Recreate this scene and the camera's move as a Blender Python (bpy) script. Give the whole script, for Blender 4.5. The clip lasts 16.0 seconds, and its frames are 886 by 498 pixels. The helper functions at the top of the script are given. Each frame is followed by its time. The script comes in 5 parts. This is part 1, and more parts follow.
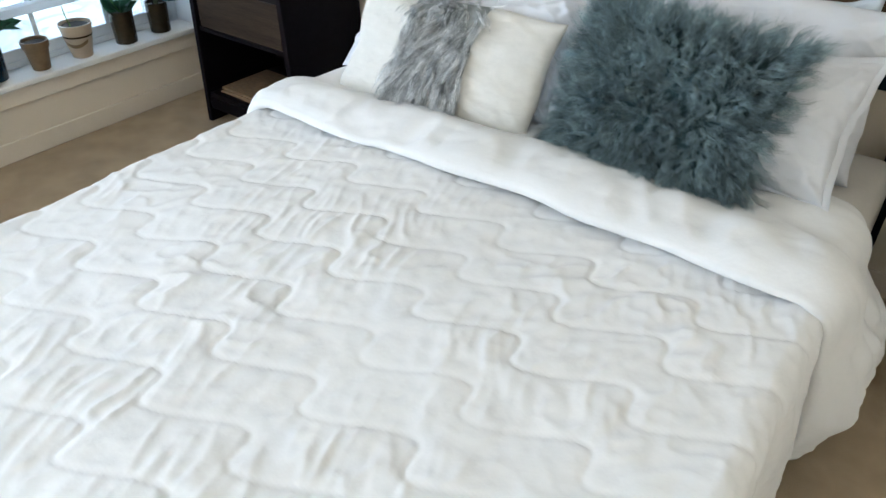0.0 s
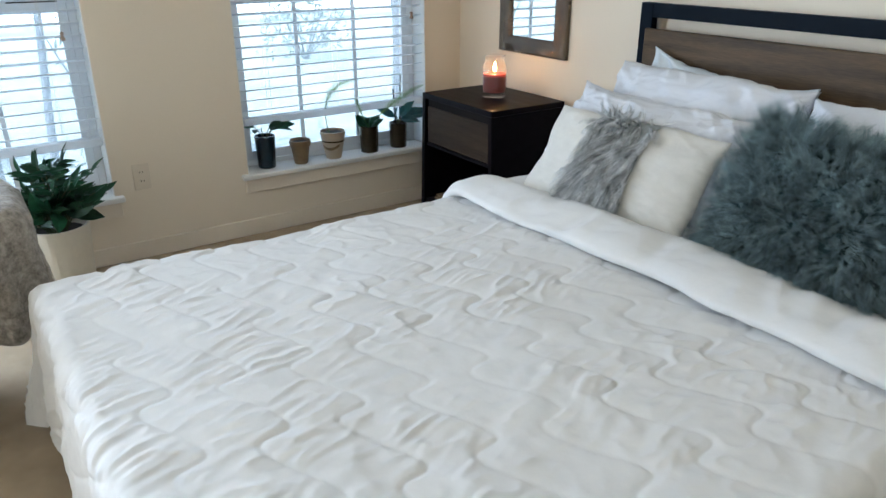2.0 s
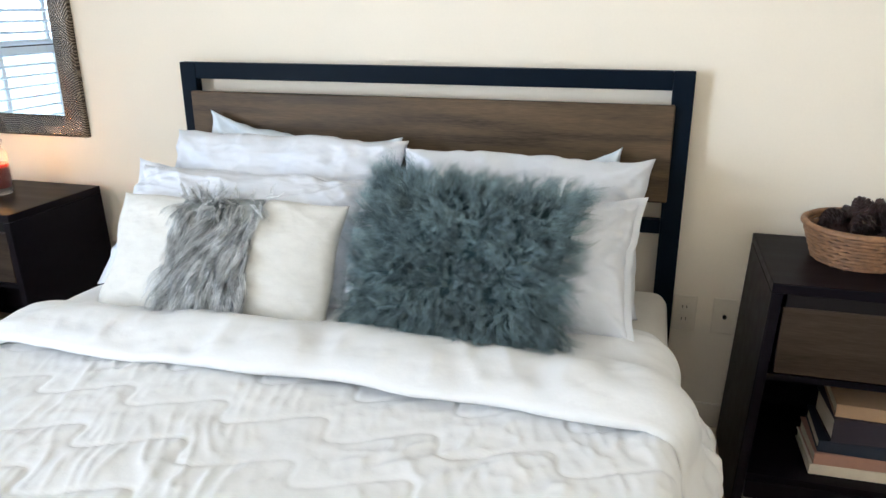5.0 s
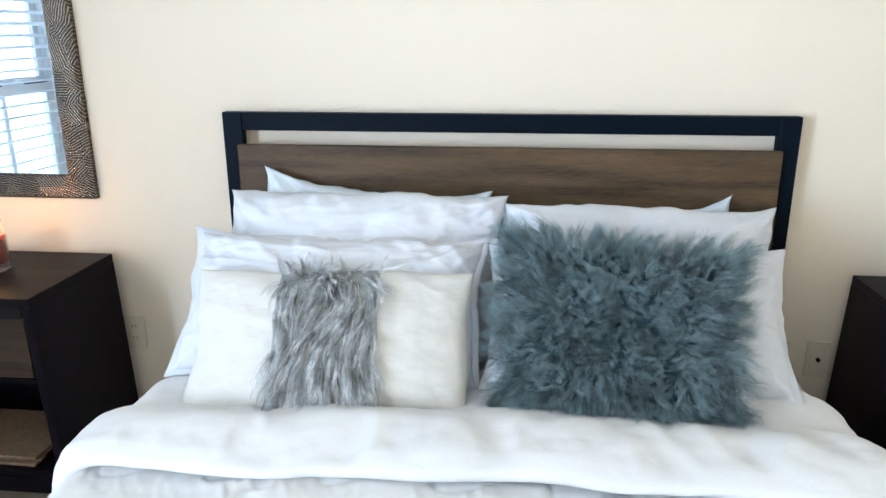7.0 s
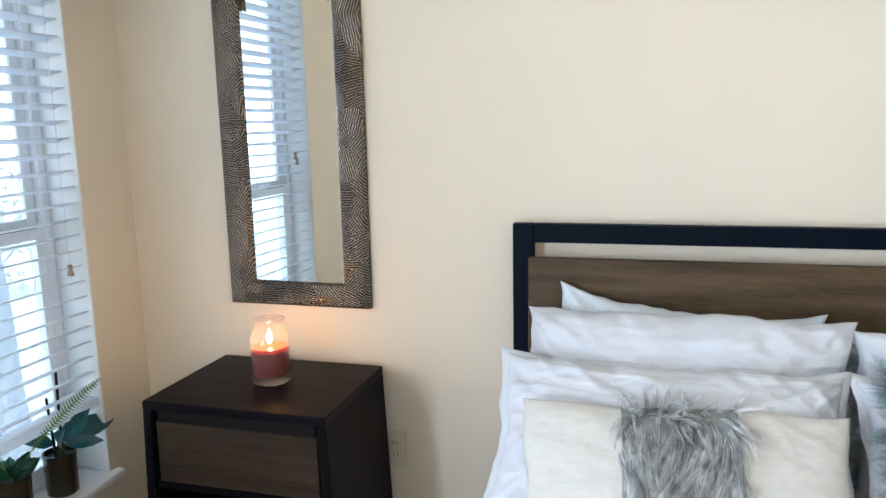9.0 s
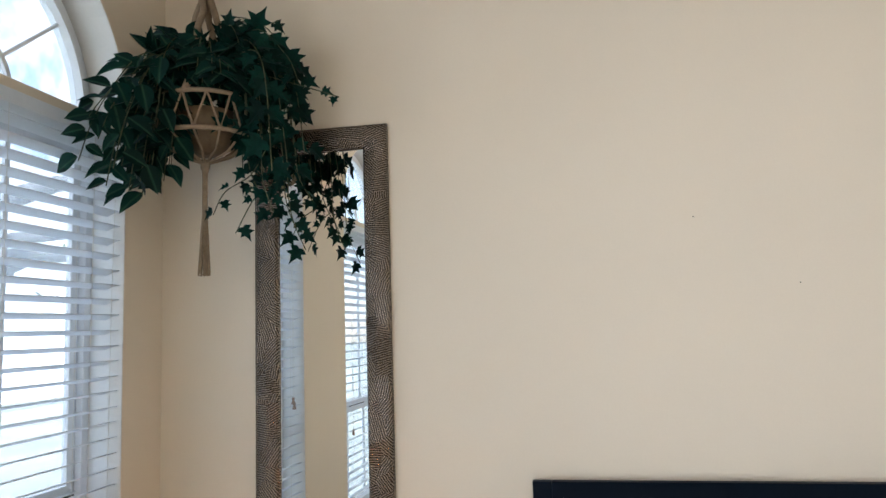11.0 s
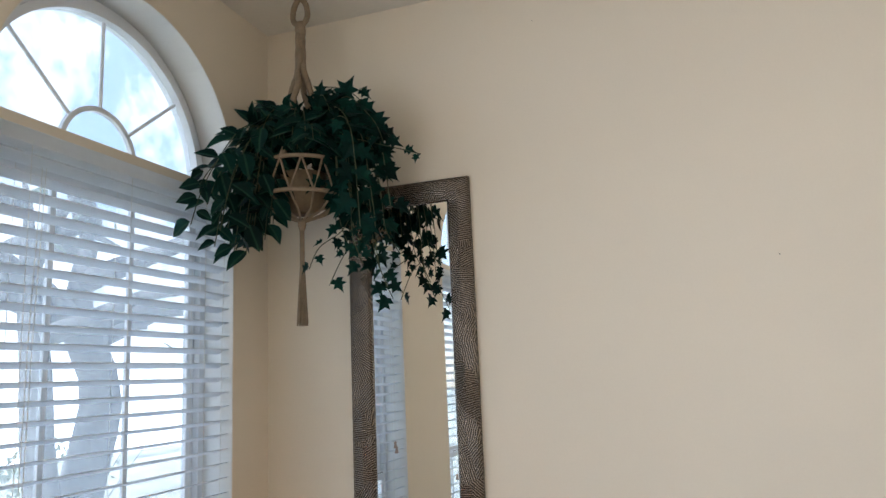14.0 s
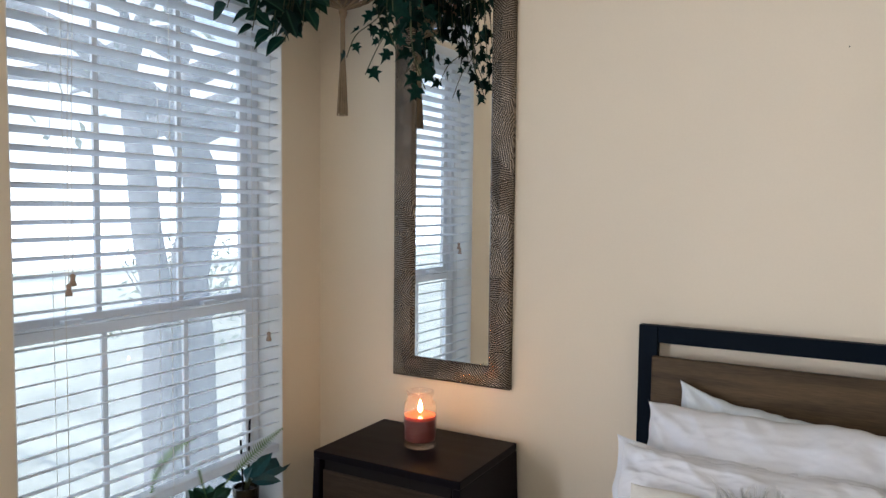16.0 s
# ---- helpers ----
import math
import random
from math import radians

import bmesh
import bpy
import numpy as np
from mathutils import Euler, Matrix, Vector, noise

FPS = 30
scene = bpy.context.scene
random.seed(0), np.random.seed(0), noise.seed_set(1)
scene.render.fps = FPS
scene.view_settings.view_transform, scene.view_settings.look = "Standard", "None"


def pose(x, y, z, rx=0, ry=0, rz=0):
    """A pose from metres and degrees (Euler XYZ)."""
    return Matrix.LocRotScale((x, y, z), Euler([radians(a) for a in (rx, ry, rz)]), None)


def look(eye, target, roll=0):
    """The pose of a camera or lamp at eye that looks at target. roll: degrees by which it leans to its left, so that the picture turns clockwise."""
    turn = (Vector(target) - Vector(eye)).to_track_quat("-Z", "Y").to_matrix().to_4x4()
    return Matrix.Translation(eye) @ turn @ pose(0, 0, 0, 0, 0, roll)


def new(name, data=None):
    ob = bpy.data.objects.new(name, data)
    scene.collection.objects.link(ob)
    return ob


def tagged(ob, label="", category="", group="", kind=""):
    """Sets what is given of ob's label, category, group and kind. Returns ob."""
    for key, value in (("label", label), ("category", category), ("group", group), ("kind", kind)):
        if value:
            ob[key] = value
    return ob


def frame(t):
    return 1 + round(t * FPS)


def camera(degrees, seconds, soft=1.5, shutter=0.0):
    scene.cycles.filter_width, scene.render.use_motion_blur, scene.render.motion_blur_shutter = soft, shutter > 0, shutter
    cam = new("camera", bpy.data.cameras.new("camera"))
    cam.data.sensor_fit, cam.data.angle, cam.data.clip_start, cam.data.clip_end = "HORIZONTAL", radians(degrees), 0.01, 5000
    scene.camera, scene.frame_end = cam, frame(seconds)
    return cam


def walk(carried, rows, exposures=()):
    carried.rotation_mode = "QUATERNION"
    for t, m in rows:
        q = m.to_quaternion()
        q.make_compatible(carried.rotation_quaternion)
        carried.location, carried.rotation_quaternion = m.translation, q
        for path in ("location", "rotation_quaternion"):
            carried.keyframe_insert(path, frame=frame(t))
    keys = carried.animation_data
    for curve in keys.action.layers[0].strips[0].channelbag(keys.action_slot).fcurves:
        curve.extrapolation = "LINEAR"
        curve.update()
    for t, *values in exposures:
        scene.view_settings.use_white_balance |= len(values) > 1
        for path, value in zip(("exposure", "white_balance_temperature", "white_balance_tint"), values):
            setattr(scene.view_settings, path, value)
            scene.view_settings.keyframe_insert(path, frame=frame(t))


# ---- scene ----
cam = camera(62.6, 16.0)
PATH = [
    (0, (2.95, -2.237, 1.428), (1.977, -0.929, 0.269), 0.3),
    (0.5, (3.09, -2.231, 1.417), (1.926, -1.016, 0.338), 1.4),
    (1, (3.193, -2.25, 1.387), (1.857, -1.119, 0.42), 2.3),
    (1.5, (3.267, -2.306, 1.361), (1.782, -1.253, 0.531), 0.7),
    (2, (3.308, -2.326, 1.32), (1.775, -1.3, 0.549), -0.1),
    (2.5, (3.337, -2.32, 1.254), (1.835, -1.23, 0.51), 0.6),
    (3, (3.339, -2.3, 1.222), (1.965, -1.042, 0.493), 1.6),
    (3.5, (3.274, -2.257, 1.215), (2.125, -0.784, 0.5), 1.9),
    (4, (3.144, -2.242, 1.24), (2.25, -0.594, 0.543), 0.8),
    (4.2, (3.086, -2.243, 1.252), (2.286, -0.542, 0.568), 0.4),
    (6.3, (2.384, -2.116, 1.335), (2.102, -0.23, 0.73), 0.1),
    (6.5, (2.338, -2.113, 1.337), (2.084, -0.221, 0.74), 0.1),
    (7, (2.161, -2.128, 1.35), (1.959, -0.225, 0.768), -0.2),
    (7.5, (2.002, -2.15, 1.346), (1.796, -0.246, 0.771), -0.3),
    (8, (1.89, -2.149, 1.337), (1.596, -0.254, 0.772), 0.4),
    (8.5, (1.771, -2.086, 1.347), (1.312, -0.211, 0.823), -0.2),
    (9, (1.662, -2.045, 1.393), (1.117, -0.151, 1.055), -1.3),
    (9.2, (1.577, -2.071, 1.37), (1.063, -0.149, 1.167), -1.2),
    (11.3, (1.452, -2.432, 1.623), (1.116, -0.479, 1.895), -2.2),
    (11.5, (1.447, -2.455, 1.632), (1.117, -0.509, 1.957), -2.7),
    (12, (1.508, -2.425, 1.634), (1.128, -0.512, 2.078), -3.3),
    (12.5, (1.505, -2.430, 1.648), (1.139, -0.527, 2.141), -4.1),
    (13, (1.473, -2.462, 1.657), (1.125, -0.553, 2.138), -4.1),
    (13.5, (1.518, -2.467, 1.636), (1.022, -0.577, 2.064), -3.3),
    (14, (1.580, -2.445, 1.588), (0.934, -0.585, 1.935), -2.5),
    (14.5, (1.649, -2.376, 1.559), (0.906, -0.531, 1.773), -1.4),
    (15, (1.724, -2.339, 1.524), (0.880, -0.528, 1.602), -0.5),
    (15.5, (1.787, -2.312, 1.499), (0.876, -0.533, 1.461), 0.1),
    (16, (1.857, -2.301, 1.477), (0.879, -0.561, 1.356), 0.6),
]
# the clip's own exposure and white balance on the way
EXPOSURES = [(0, 1.04, 5430, 3), (1, .86, 5430, 3), (2, .61, 5380, 3), (3.5, .83, 5420, 3), (4.2, 1.14, 5550, 5), (6.5, 1.22, 5300, 4), (8.2, 1.17, 5230, 3), (9.2, .86, 5600, 6), (11.5, .43, 5900, 9), (13, .42, 5850, 9), (14.5, .28, 5900, 9), (15.5, .3, 6080, 11), (16, .3, 6080, 11)]
walk(cam, [(t, look(eye, target, roll)) for t, eye, target, roll in PATH], EXPOSURES)

from mathutils import kdtree

# ---- world, sun, large lights ----
world = bpy.data.worlds.new("world")
scene.world = world
world.use_nodes = True
wn = world.node_tree.nodes
sky = wn.new("ShaderNodeTexSky")
sky.sky_type, sky.sun_disc = "NISHITA", False
sky.sun_elevation, sky.sun_rotation = radians(47), radians(178)
wn["Background"].inputs["Strength"].default_value = 0.15
world.node_tree.links.new(sky.outputs["Color"], wn["Background"].inputs["Color"])
sun = new("sun", bpy.data.lights.new("sun", "SUN"))
sun.data.energy, sun.data.angle, sun.data.color = 5.0, radians(0.5), (1.0, 0.95, 0.88)
sun.matrix_world = look((0.3, -8.3, 9), (0, 0, 0))

# fill lamp at an added, unseen opening further along the west wall
fill_lamp = new("west_window_daylight", bpy.data.lights.new("west_window_daylight", "AREA"))
fill_lamp.data.shape, fill_lamp.data.size, fill_lamp.data.size_y, fill_lamp.data.energy, fill_lamp.data.color = "RECTANGLE", 0.9, 1.7, 74.0, (0.90, 0.925, 1.0)
fill_lamp.matrix_world = look((-0.06, -3.42, 1.18), (3, -3.42, 1.18))


# ---- materials ----
def mat(name, color, rough=0.6, metal=0.0, var=0.12, scale=6.0, fine=60.0, bump=0.15, dist=0.004, spec=0.5, stretch=(1, 1, 1), sheen=0.0, trans=0.0, rnd=0.0, island=0.0):
    """A surface with colour variation at two scales, fine relief and uneven gloss, in object space."""
    m = bpy.data.materials.new(name)
    m.use_nodes = True
    n, l = m.node_tree.nodes, m.node_tree.links
    b = n["Principled BSDF"]
    tc, mp = n.new("ShaderNodeTexCoord"), n.new("ShaderNodeMapping")
    mp.inputs["Scale"].default_value = stretch
    l.new(tc.outputs["Object"], mp.inputs["Vector"])
    big, small = n.new("ShaderNodeTexNoise"), n.new("ShaderNodeTexNoise")
    big.inputs["Scale"].default_value, small.inputs["Scale"].default_value = scale, fine
    big.inputs["Detail"].default_value, small.inputs["Detail"].default_value = 4, 3
    for t in (big, small):
        l.new(mp.outputs["Vector"], t.inputs["Vector"])
    mix = n.new("ShaderNodeMix")
    mix.data_type = "RGBA"
    mix.inputs[6].default_value = (*[max(0, c * (1 - var)) for c in color], 1)
    mix.inputs[7].default_value = (*[min(1, c * (1 + var)) for c in color], 1)
    add = n.new("ShaderNodeMath")
    add.operation = "MULTIPLY_ADD"
    add.inputs[1].default_value = 0.35
    l.new(small.outputs["Fac"], add.inputs[0])
    sub = n.new("ShaderNodeMath")
    sub.operation = "MULTIPLY"
    sub.inputs[1].default_value = 0.65
    l.new(big.outputs["Fac"], sub.inputs[0])
    l.new(sub.outputs[0], add.inputs[2])
    ramp = n.new("ShaderNodeMapRange")
    ramp.inputs[1].default_value, ramp.inputs[2].default_value = 0.3, 0.7
    l.new(add.outputs[0], ramp.inputs[0])
    l.new(ramp.outputs[0], mix.inputs[0])
    out = mix.outputs[2]
    if rnd:
        info, hsv, mr = n.new("ShaderNodeObjectInfo"), n.new("ShaderNodeHueSaturation"), n.new("ShaderNodeMapRange")
        mr.inputs[3].default_value, mr.inputs[4].default_value = 1 - rnd, 1 + rnd
        l.new(info.outputs["Random"], mr.inputs[0])
        l.new(mr.outputs[0], hsv.inputs["Value"])
        l.new(out, hsv.inputs["Color"])
        out = hsv.outputs["Color"]
    if island:
        geo, hsv, mr = n.new("ShaderNodeNewGeometry"), n.new("ShaderNodeHueSaturation"), n.new("ShaderNodeMapRange")
        mr.inputs[3].default_value, mr.inputs[4].default_value = 1 - island, 1 + island
        l.new(geo.outputs["Random Per Island"], mr.inputs[0])
        l.new(mr.outputs[0], hsv.inputs["Value"])
        l.new(out, hsv.inputs["Color"])
        out = hsv.outputs["Color"]
    l.new(out, b.inputs["Base Color"])
    rr = n.new("ShaderNodeMapRange")
    rr.inputs[3].default_value, rr.inputs[4].default_value = max(0.02, rough - 0.08), min(1, rough + 0.08)
    l.new(big.outputs["Fac"], rr.inputs[0])
    l.new(rr.outputs[0], b.inputs["Roughness"])
    b.inputs["Metallic"].default_value = metal
    b.inputs["Specular IOR Level"].default_value = spec
    b.inputs["Sheen Weight"].default_value = sheen
    if bump:
        bp = n.new("ShaderNodeBump")
        bp.inputs["Strength"].default_value, bp.inputs["Distance"].default_value = bump, dist
        l.new(add.outputs[0], bp.inputs["Height"])
        l.new(bp.outputs["Normal"], b.inputs["Normal"])
    if trans:
        tl, ms = n.new("ShaderNodeBsdfTranslucent"), n.new("ShaderNodeMixShader")
        l.new(out, tl.inputs["Color"])
        ms.inputs[0].default_value = trans
        l.new(b.outputs[0], ms.inputs[1])
        l.new(tl.outputs[0], ms.inputs[2])
        l.new(ms.outputs[0], n["Material Output"].inputs["Surface"])
    return m


def glow(name, color, strength):
    m = bpy.data.materials.new(name)
    m.use_nodes = True
    n = m.node_tree.nodes
    e = n.new("ShaderNodeEmission")
    e.inputs["Color"].default_value, e.inputs["Strength"].default_value = (*color, 1), strength
    m.node_tree.links.new(e.outputs[0], n["Material Output"].inputs["Surface"])
    return m


def glass(name, color=(1, 1, 1), rough=0.0, haze=0.0):
    """Thin clear glass: see-through with a Fresnel gloss, and a pale haze for dust and glare."""
    m = bpy.data.materials.new(name)
    m.use_nodes = True
    n, l = m.node_tree.nodes, m.node_tree.links
    tr, gl, fr, mx = (n.new("ShaderNode" + k) for k in ("BsdfTransparent", "BsdfGlossy", "LayerWeight", "MixShader"))
    tr.inputs["Color"].default_value = (*color, 1)
    gl.inputs["Roughness"].default_value = rough
    fr.inputs["Blend"].default_value = 0.5
    pw = n.new("ShaderNodeMath")
    pw.operation, pw.inputs[1].default_value = "POWER", 4.0
    sc = n.new("ShaderNodeMath")
    sc.operation, sc.inputs[1].default_value, sc.inputs[2].default_value = "MULTIPLY_ADD", 0.6, 0.03
    l.new(fr.outputs["Facing"], pw.inputs[0])
    l.new(pw.outputs[0], sc.inputs[0])
    l.new(sc.outputs[0], mx.inputs[0])
    l.new(tr.outputs[0], mx.inputs[1])
    l.new(gl.outputs[0], mx.inputs[2])
    last = mx
    if haze:
        df, m2 = n.new("ShaderNodeBsdfTranslucent"), n.new("ShaderNodeMixShader")
        df.inputs["Color"].default_value = (0.8, 0.85, 0.9, 1)
        m2.inputs[0].default_value = haze
        l.new(mx.outputs[0], m2.inputs[1])
        l.new(df.outputs[0], m2.inputs[2])
        last = m2
    l.new(last.outputs[0], n["Material Output"].inputs["Surface"])
    return m


def nodes_of(m):
    return m.node_tree.nodes, m.node_tree.links, m.node_tree.nodes["Principled BSDF"]


WALL = mat("cream_wall_paint", (0.785, 0.70, 0.57), 0.75, var=0.025, scale=1.2, fine=130, bump=0.12, dist=0.002, spec=0.25)
CEIL = mat("ceiling_paint", (0.76, 0.71, 0.62), 0.9, var=0.05, scale=2, fine=90, bump=0.5, dist=0.006, spec=0.1)
TRIM = mat("white_trim_paint", (0.80, 0.80, 0.78), 0.4, var=0.03, scale=3, fine=90, bump=0.05)
BASE = mat("cream_trim_paint", (0.79, 0.71, 0.59), 0.5, var=0.04, scale=3, fine=90, bump=0.05)
CARPET = mat("beige_carpet", (0.40, 0.31, 0.20), 0.95, var=0.22, scale=9, fine=420, bump=0.9, dist=0.008, spec=0.05, sheen=0.2)
VINYL = mat("white_window_vinyl", (0.78, 0.80, 0.82), 0.35, var=0.03, scale=5, fine=60, bump=0.03)
SLAT = mat("white_blind_slat", (0.82, 0.84, 0.86), 0.45, var=0.03, scale=12, fine=80, bump=0.03, trans=0.60)
CORD = mat("blind_cord", (0.75, 0.73, 0.68), 0.8, var=0.05)
TASSEL = mat("tan_cord_tassel", (0.36, 0.26, 0.20), 0.5, var=0.1, scale=40)
# besides dust, the haze here veils the outside like glare and lifts its darks
GLASS = glass("window_glass", (0.97, 0.985, 1.0), 0.0, 0.20)
# haze in the jar spreads the flame's glow through the glass
JAR = glass("jar_glass", (0.97, 0.95, 0.95), 0.02, 0.03)
BLACK = mat("black_metal_paint", (0.0025, 0.006, 0.012), 0.5, var=0.2, scale=8, fine=160, bump=0.08, spec=0.06)
ESPRESSO = mat("espresso_wood", (0.0060, 0.0045, 0.0065), 0.40, var=0.35, scale=3, fine=40, bump=0.12, dist=0.002, spec=0.06, stretch=(1, 8, 8))
DRAWER = mat("grey_brown_wood", (0.036, 0.0245, 0.0165), 0.45, spec=0.14, var=0.6, scale=2.2, fine=26, bump=0.2, dist=0.002, stretch=(1, 12, 14))
WALNUT = mat("walnut_plank", (0.078, 0.051, 0.028), 0.5, spec=0.2, var=0.7, scale=1.8, fine=24, bump=0.25, dist=0.002, stretch=(1, 10, 16))
QUILT = mat("white_quilt_cotton", (0.755, 0.75, 0.74), 0.85, var=0.02, scale=9, fine=90, bump=0.22, dist=0.006, spec=0.15, sheen=0.15)
SHEET = mat("grey_beige_sheet", (0.56, 0.53, 0.48), 0.85, var=0.05, scale=7, fine=120, bump=0.25, dist=0.004, spec=0.15)
PILLOW = mat("white_pillowcase", (0.67, 0.685, 0.725), 0.85, var=0.02, scale=6, fine=90, bump=0.3, dist=0.005, spec=0.15, sheen=0.1)
PILLOW_BLUE = mat("pale_blue_pillowcase", (0.66, 0.72, 0.78), 0.85, var=0.03, scale=6, fine=90, bump=0.3, dist=0.005, spec=0.15)
WOOL = mat("cream_woven_wool", (0.66, 0.64, 0.59), 0.95, var=0.05, scale=30, fine=190, bump=0.45, dist=0.004, spec=0.1, sheen=0.3, stretch=(1, 1, 2))
GREYFUR = mat("grey_long_fur", (0.64, 0.675, 0.665), 0.6, island=0.4, var=0.6, scale=28, fine=90, bump=0.0, spec=0.25, trans=0.25)
TEALFUR = mat("teal_grey_fur", (0.212, 0.278, 0.292), 0.65, island=0.5, var=0.75, scale=16, fine=70, bump=0.0, spec=0.2, trans=0.25)
GREYHIDE = mat("gap_shade_backing", (0.27, 0.285, 0.28), 0.9, var=0.25, scale=30)
# hide far darker than its fur, to put shade between the locks
TEALBASE = mat("gap_dark_teal_hide", (0.02, 0.045, 0.05), 0.9, var=0.2)
ROPE = mat("beige_cotton_rope", (0.26, 0.19, 0.12), 0.9, var=0.25, scale=40, fine=220, bump=0.7, dist=0.003)
STEM = mat("vine_stem", (0.05, 0.06, 0.02), 0.6, var=0.3, scale=30)
IVY = mat("ivy_leaf", (0.0025, 0.024, 0.017), 0.55, spec=0.10, var=0.4, scale=40, fine=140, bump=0.3, dist=0.002, trans=0.12, rnd=0.45)
GREEN = mat("green_leaf", (0.016, 0.060, 0.028), 0.45, spec=0.3, var=0.4, scale=40, fine=140, bump=0.3, dist=0.002, trans=0.15, rnd=0.4)
TEAL_LEAF = mat("blue_green_leaf", (0.012, 0.075, 0.085), 0.3, var=0.3, scale=30, bump=0.2, dist=0.002, trans=0.1, rnd=0.3)
FERN = mat("fern_green", (0.13, 0.24, 0.055), 0.5, var=0.35, scale=40, bump=0.2, dist=0.002, trans=0.3, rnd=0.3)
MIRROR = mat("mirror_silver", (0.93, 0.95, 0.95), 0.03, metal=1.0, var=0.0, bump=0.0)
nodes_of(MIRROR)[2].inputs["Roughness"].default_value = 0.005
for k in list(nodes_of(MIRROR)[1]):
    if k.to_socket.name == "Roughness":
        nodes_of(MIRROR)[1].remove(k)
TERRA = mat("brown_clay", (0.17, 0.115, 0.06), 0.5, var=0.3, scale=18, bump=0.3)
BRONZE = mat("dark_bronze_glaze", (0.045, 0.035, 0.02), 0.22, var=0.3, scale=10, metal=0.4)
NAVY = mat("dark_blue_glaze", (0.006, 0.018, 0.030), 0.25, var=0.3, scale=10)
CREAMPOT = mat("cream_ceramic", (0.45, 0.37, 0.27), 0.4, var=0.1, scale=10)
WHITEPOT = mat("off_white_planter", (0.66, 0.61, 0.50), 0.55, var=0.06, scale=6)
SOIL = mat("potting_soil", (0.03, 0.022, 0.015), 0.95, var=0.5, scale=50, bump=1.0, dist=0.01)
WAX = mat("dark_red_wax", (0.20, 0.050, 0.040), 0.35, var=0.1, scale=10)
MELT = mat("flame_lit_red_wax", (0.75, 0.10, 0.07), 0.15, var=0.05, scale=10, trans=0.4)
FLAME = glow("candle_flame", (1.0, 0.48, 0.14), 135.0)
WICKER = mat("brown_wicker", (0.22, 0.11, 0.05), 0.6, var=0.4, scale=50, bump=0.5)
SEAGRASS = mat("woven_seagrass", (0.19, 0.125, 0.068), 0.8, var=0.3, scale=60, fine=250, bump=0.9, dist=0.004)
CONE = mat("dried_cone_scale", (0.055, 0.032, 0.03), 0.6, var=0.5, scale=40, rnd=0.5)
PLATE = mat("ivory_plastic", (0.70, 0.62, 0.50), 0.35, var=0.02, bump=0.0)
DARK = mat("dark_parts_and_shade", (0.012, 0.010, 0.010), 0.7, var=0.1, bump=0.0, spec=0.08)
KNIT = mat("grey_beige_knit", (0.30, 0.27, 0.23), 0.95, var=0.55, scale=45, fine=130, bump=1.0, dist=0.01, spec=0.05, sheen=0.3)
SKIRT = mat("beige_slipcover", (0.52, 0.45, 0.35), 0.9, var=0.1, scale=8, fine=90, bump=0.3)
PAGES = mat("book_pages", (0.68, 0.60, 0.47), 0.9, var=0.1, scale=20, fine=300, stretch=(1, 1, 12), bump=0.4)
BOOKS = [mat("book_cover_" + k, c, 0.5, var=0.1) for k, c in (("dark", (0.025, 0.02, 0.035)), ("rose", (0.36, 0.20, 0.15)), ("tan", (0.42, 0.28, 0.17)), ("navy", (0.012, 0.02, 0.04)), ("cream", (0.62, 0.55, 0.44)))]
GRASS = mat("grass_ground", (0.38, 0.40, 0.33), 0.95, var=0.45, scale=0.8, fine=14, bump=0.6, dist=0.05)
BARK = mat("grey_bark", (0.13, 0.135, 0.145), 0.9, var=0.35, scale=5, fine=22, bump=0.9, dist=0.03, stretch=(1, 1, 0.35))
FOLIAGE = mat("bush_leaf", (0.16, 0.21, 0.13), 0.6, var=0.5, scale=3, fine=9, bump=0, trans=0.3)

# carved metal frame of the mirror: bundles of raised parallel ridges that turn from patch to patch
CARVED = mat("carved_bronze_frame", (0.20, 0.165, 0.13), 0.25, metal=0.9, var=0.3, scale=9, fine=60, bump=0)
n, l, b = nodes_of(CARVED)
tc = n.new("ShaderNodeTexCoord")
vo, wv, cmb, vm = n.new("ShaderNodeTexVoronoi"), n.new("ShaderNodeTexWave"), n.new("ShaderNodeVectorRotate"), n.new("ShaderNodeMath")
vo.inputs["Scale"].default_value = 15
l.new(tc.outputs["Object"], vo.inputs["Vector"])
sepc = n.new("ShaderNodeSeparateColor")
l.new(vo.outputs["Color"], sepc.inputs[0])
vm.operation, vm.inputs[1].default_value = "MULTIPLY", 6.3
l.new(sepc.outputs[0], vm.inputs[0])
cmb.rotation_type = "Y_AXIS"
l.new(tc.outputs["Object"], cmb.inputs["Vector"])
l.new(vm.outputs[0], cmb.inputs["Angle"])
wv.inputs["Scale"].default_value, wv.inputs["Distortion"].default_value, wv.inputs["Detail Scale"].default_value = 42, 2.6, 1.5
l.new(cmb.outputs[0], wv.inputs["Vector"])
bp = n.new("ShaderNodeBump")
bp.inputs["Strength"].default_value, bp.inputs["Distance"].default_value = 1.0, 0.0015
l.new(wv.outputs["Fac"], bp.inputs["Height"])
l.new(bp.outputs["Normal"], b.inputs["Normal"])
# colour follows the carving: lighter on ridges, darker in the valleys
ridge_tone = n.new("ShaderNodeMix")
ridge_tone.data_type, ridge_tone.blend_type = "RGBA", "MIX"
ridge_tone.inputs[6].default_value, ridge_tone.inputs[7].default_value = (0.055, 0.043, 0.034, 1), (0.30, 0.255, 0.21, 1)
edge = n.new("ShaderNodeMapRange")
edge.inputs[1].default_value, edge.inputs[2].default_value = 0.3, 1.0
l.new(wv.outputs["Fac"], edge.inputs[0])
l.new(edge.outputs[0], ridge_tone.inputs[0])
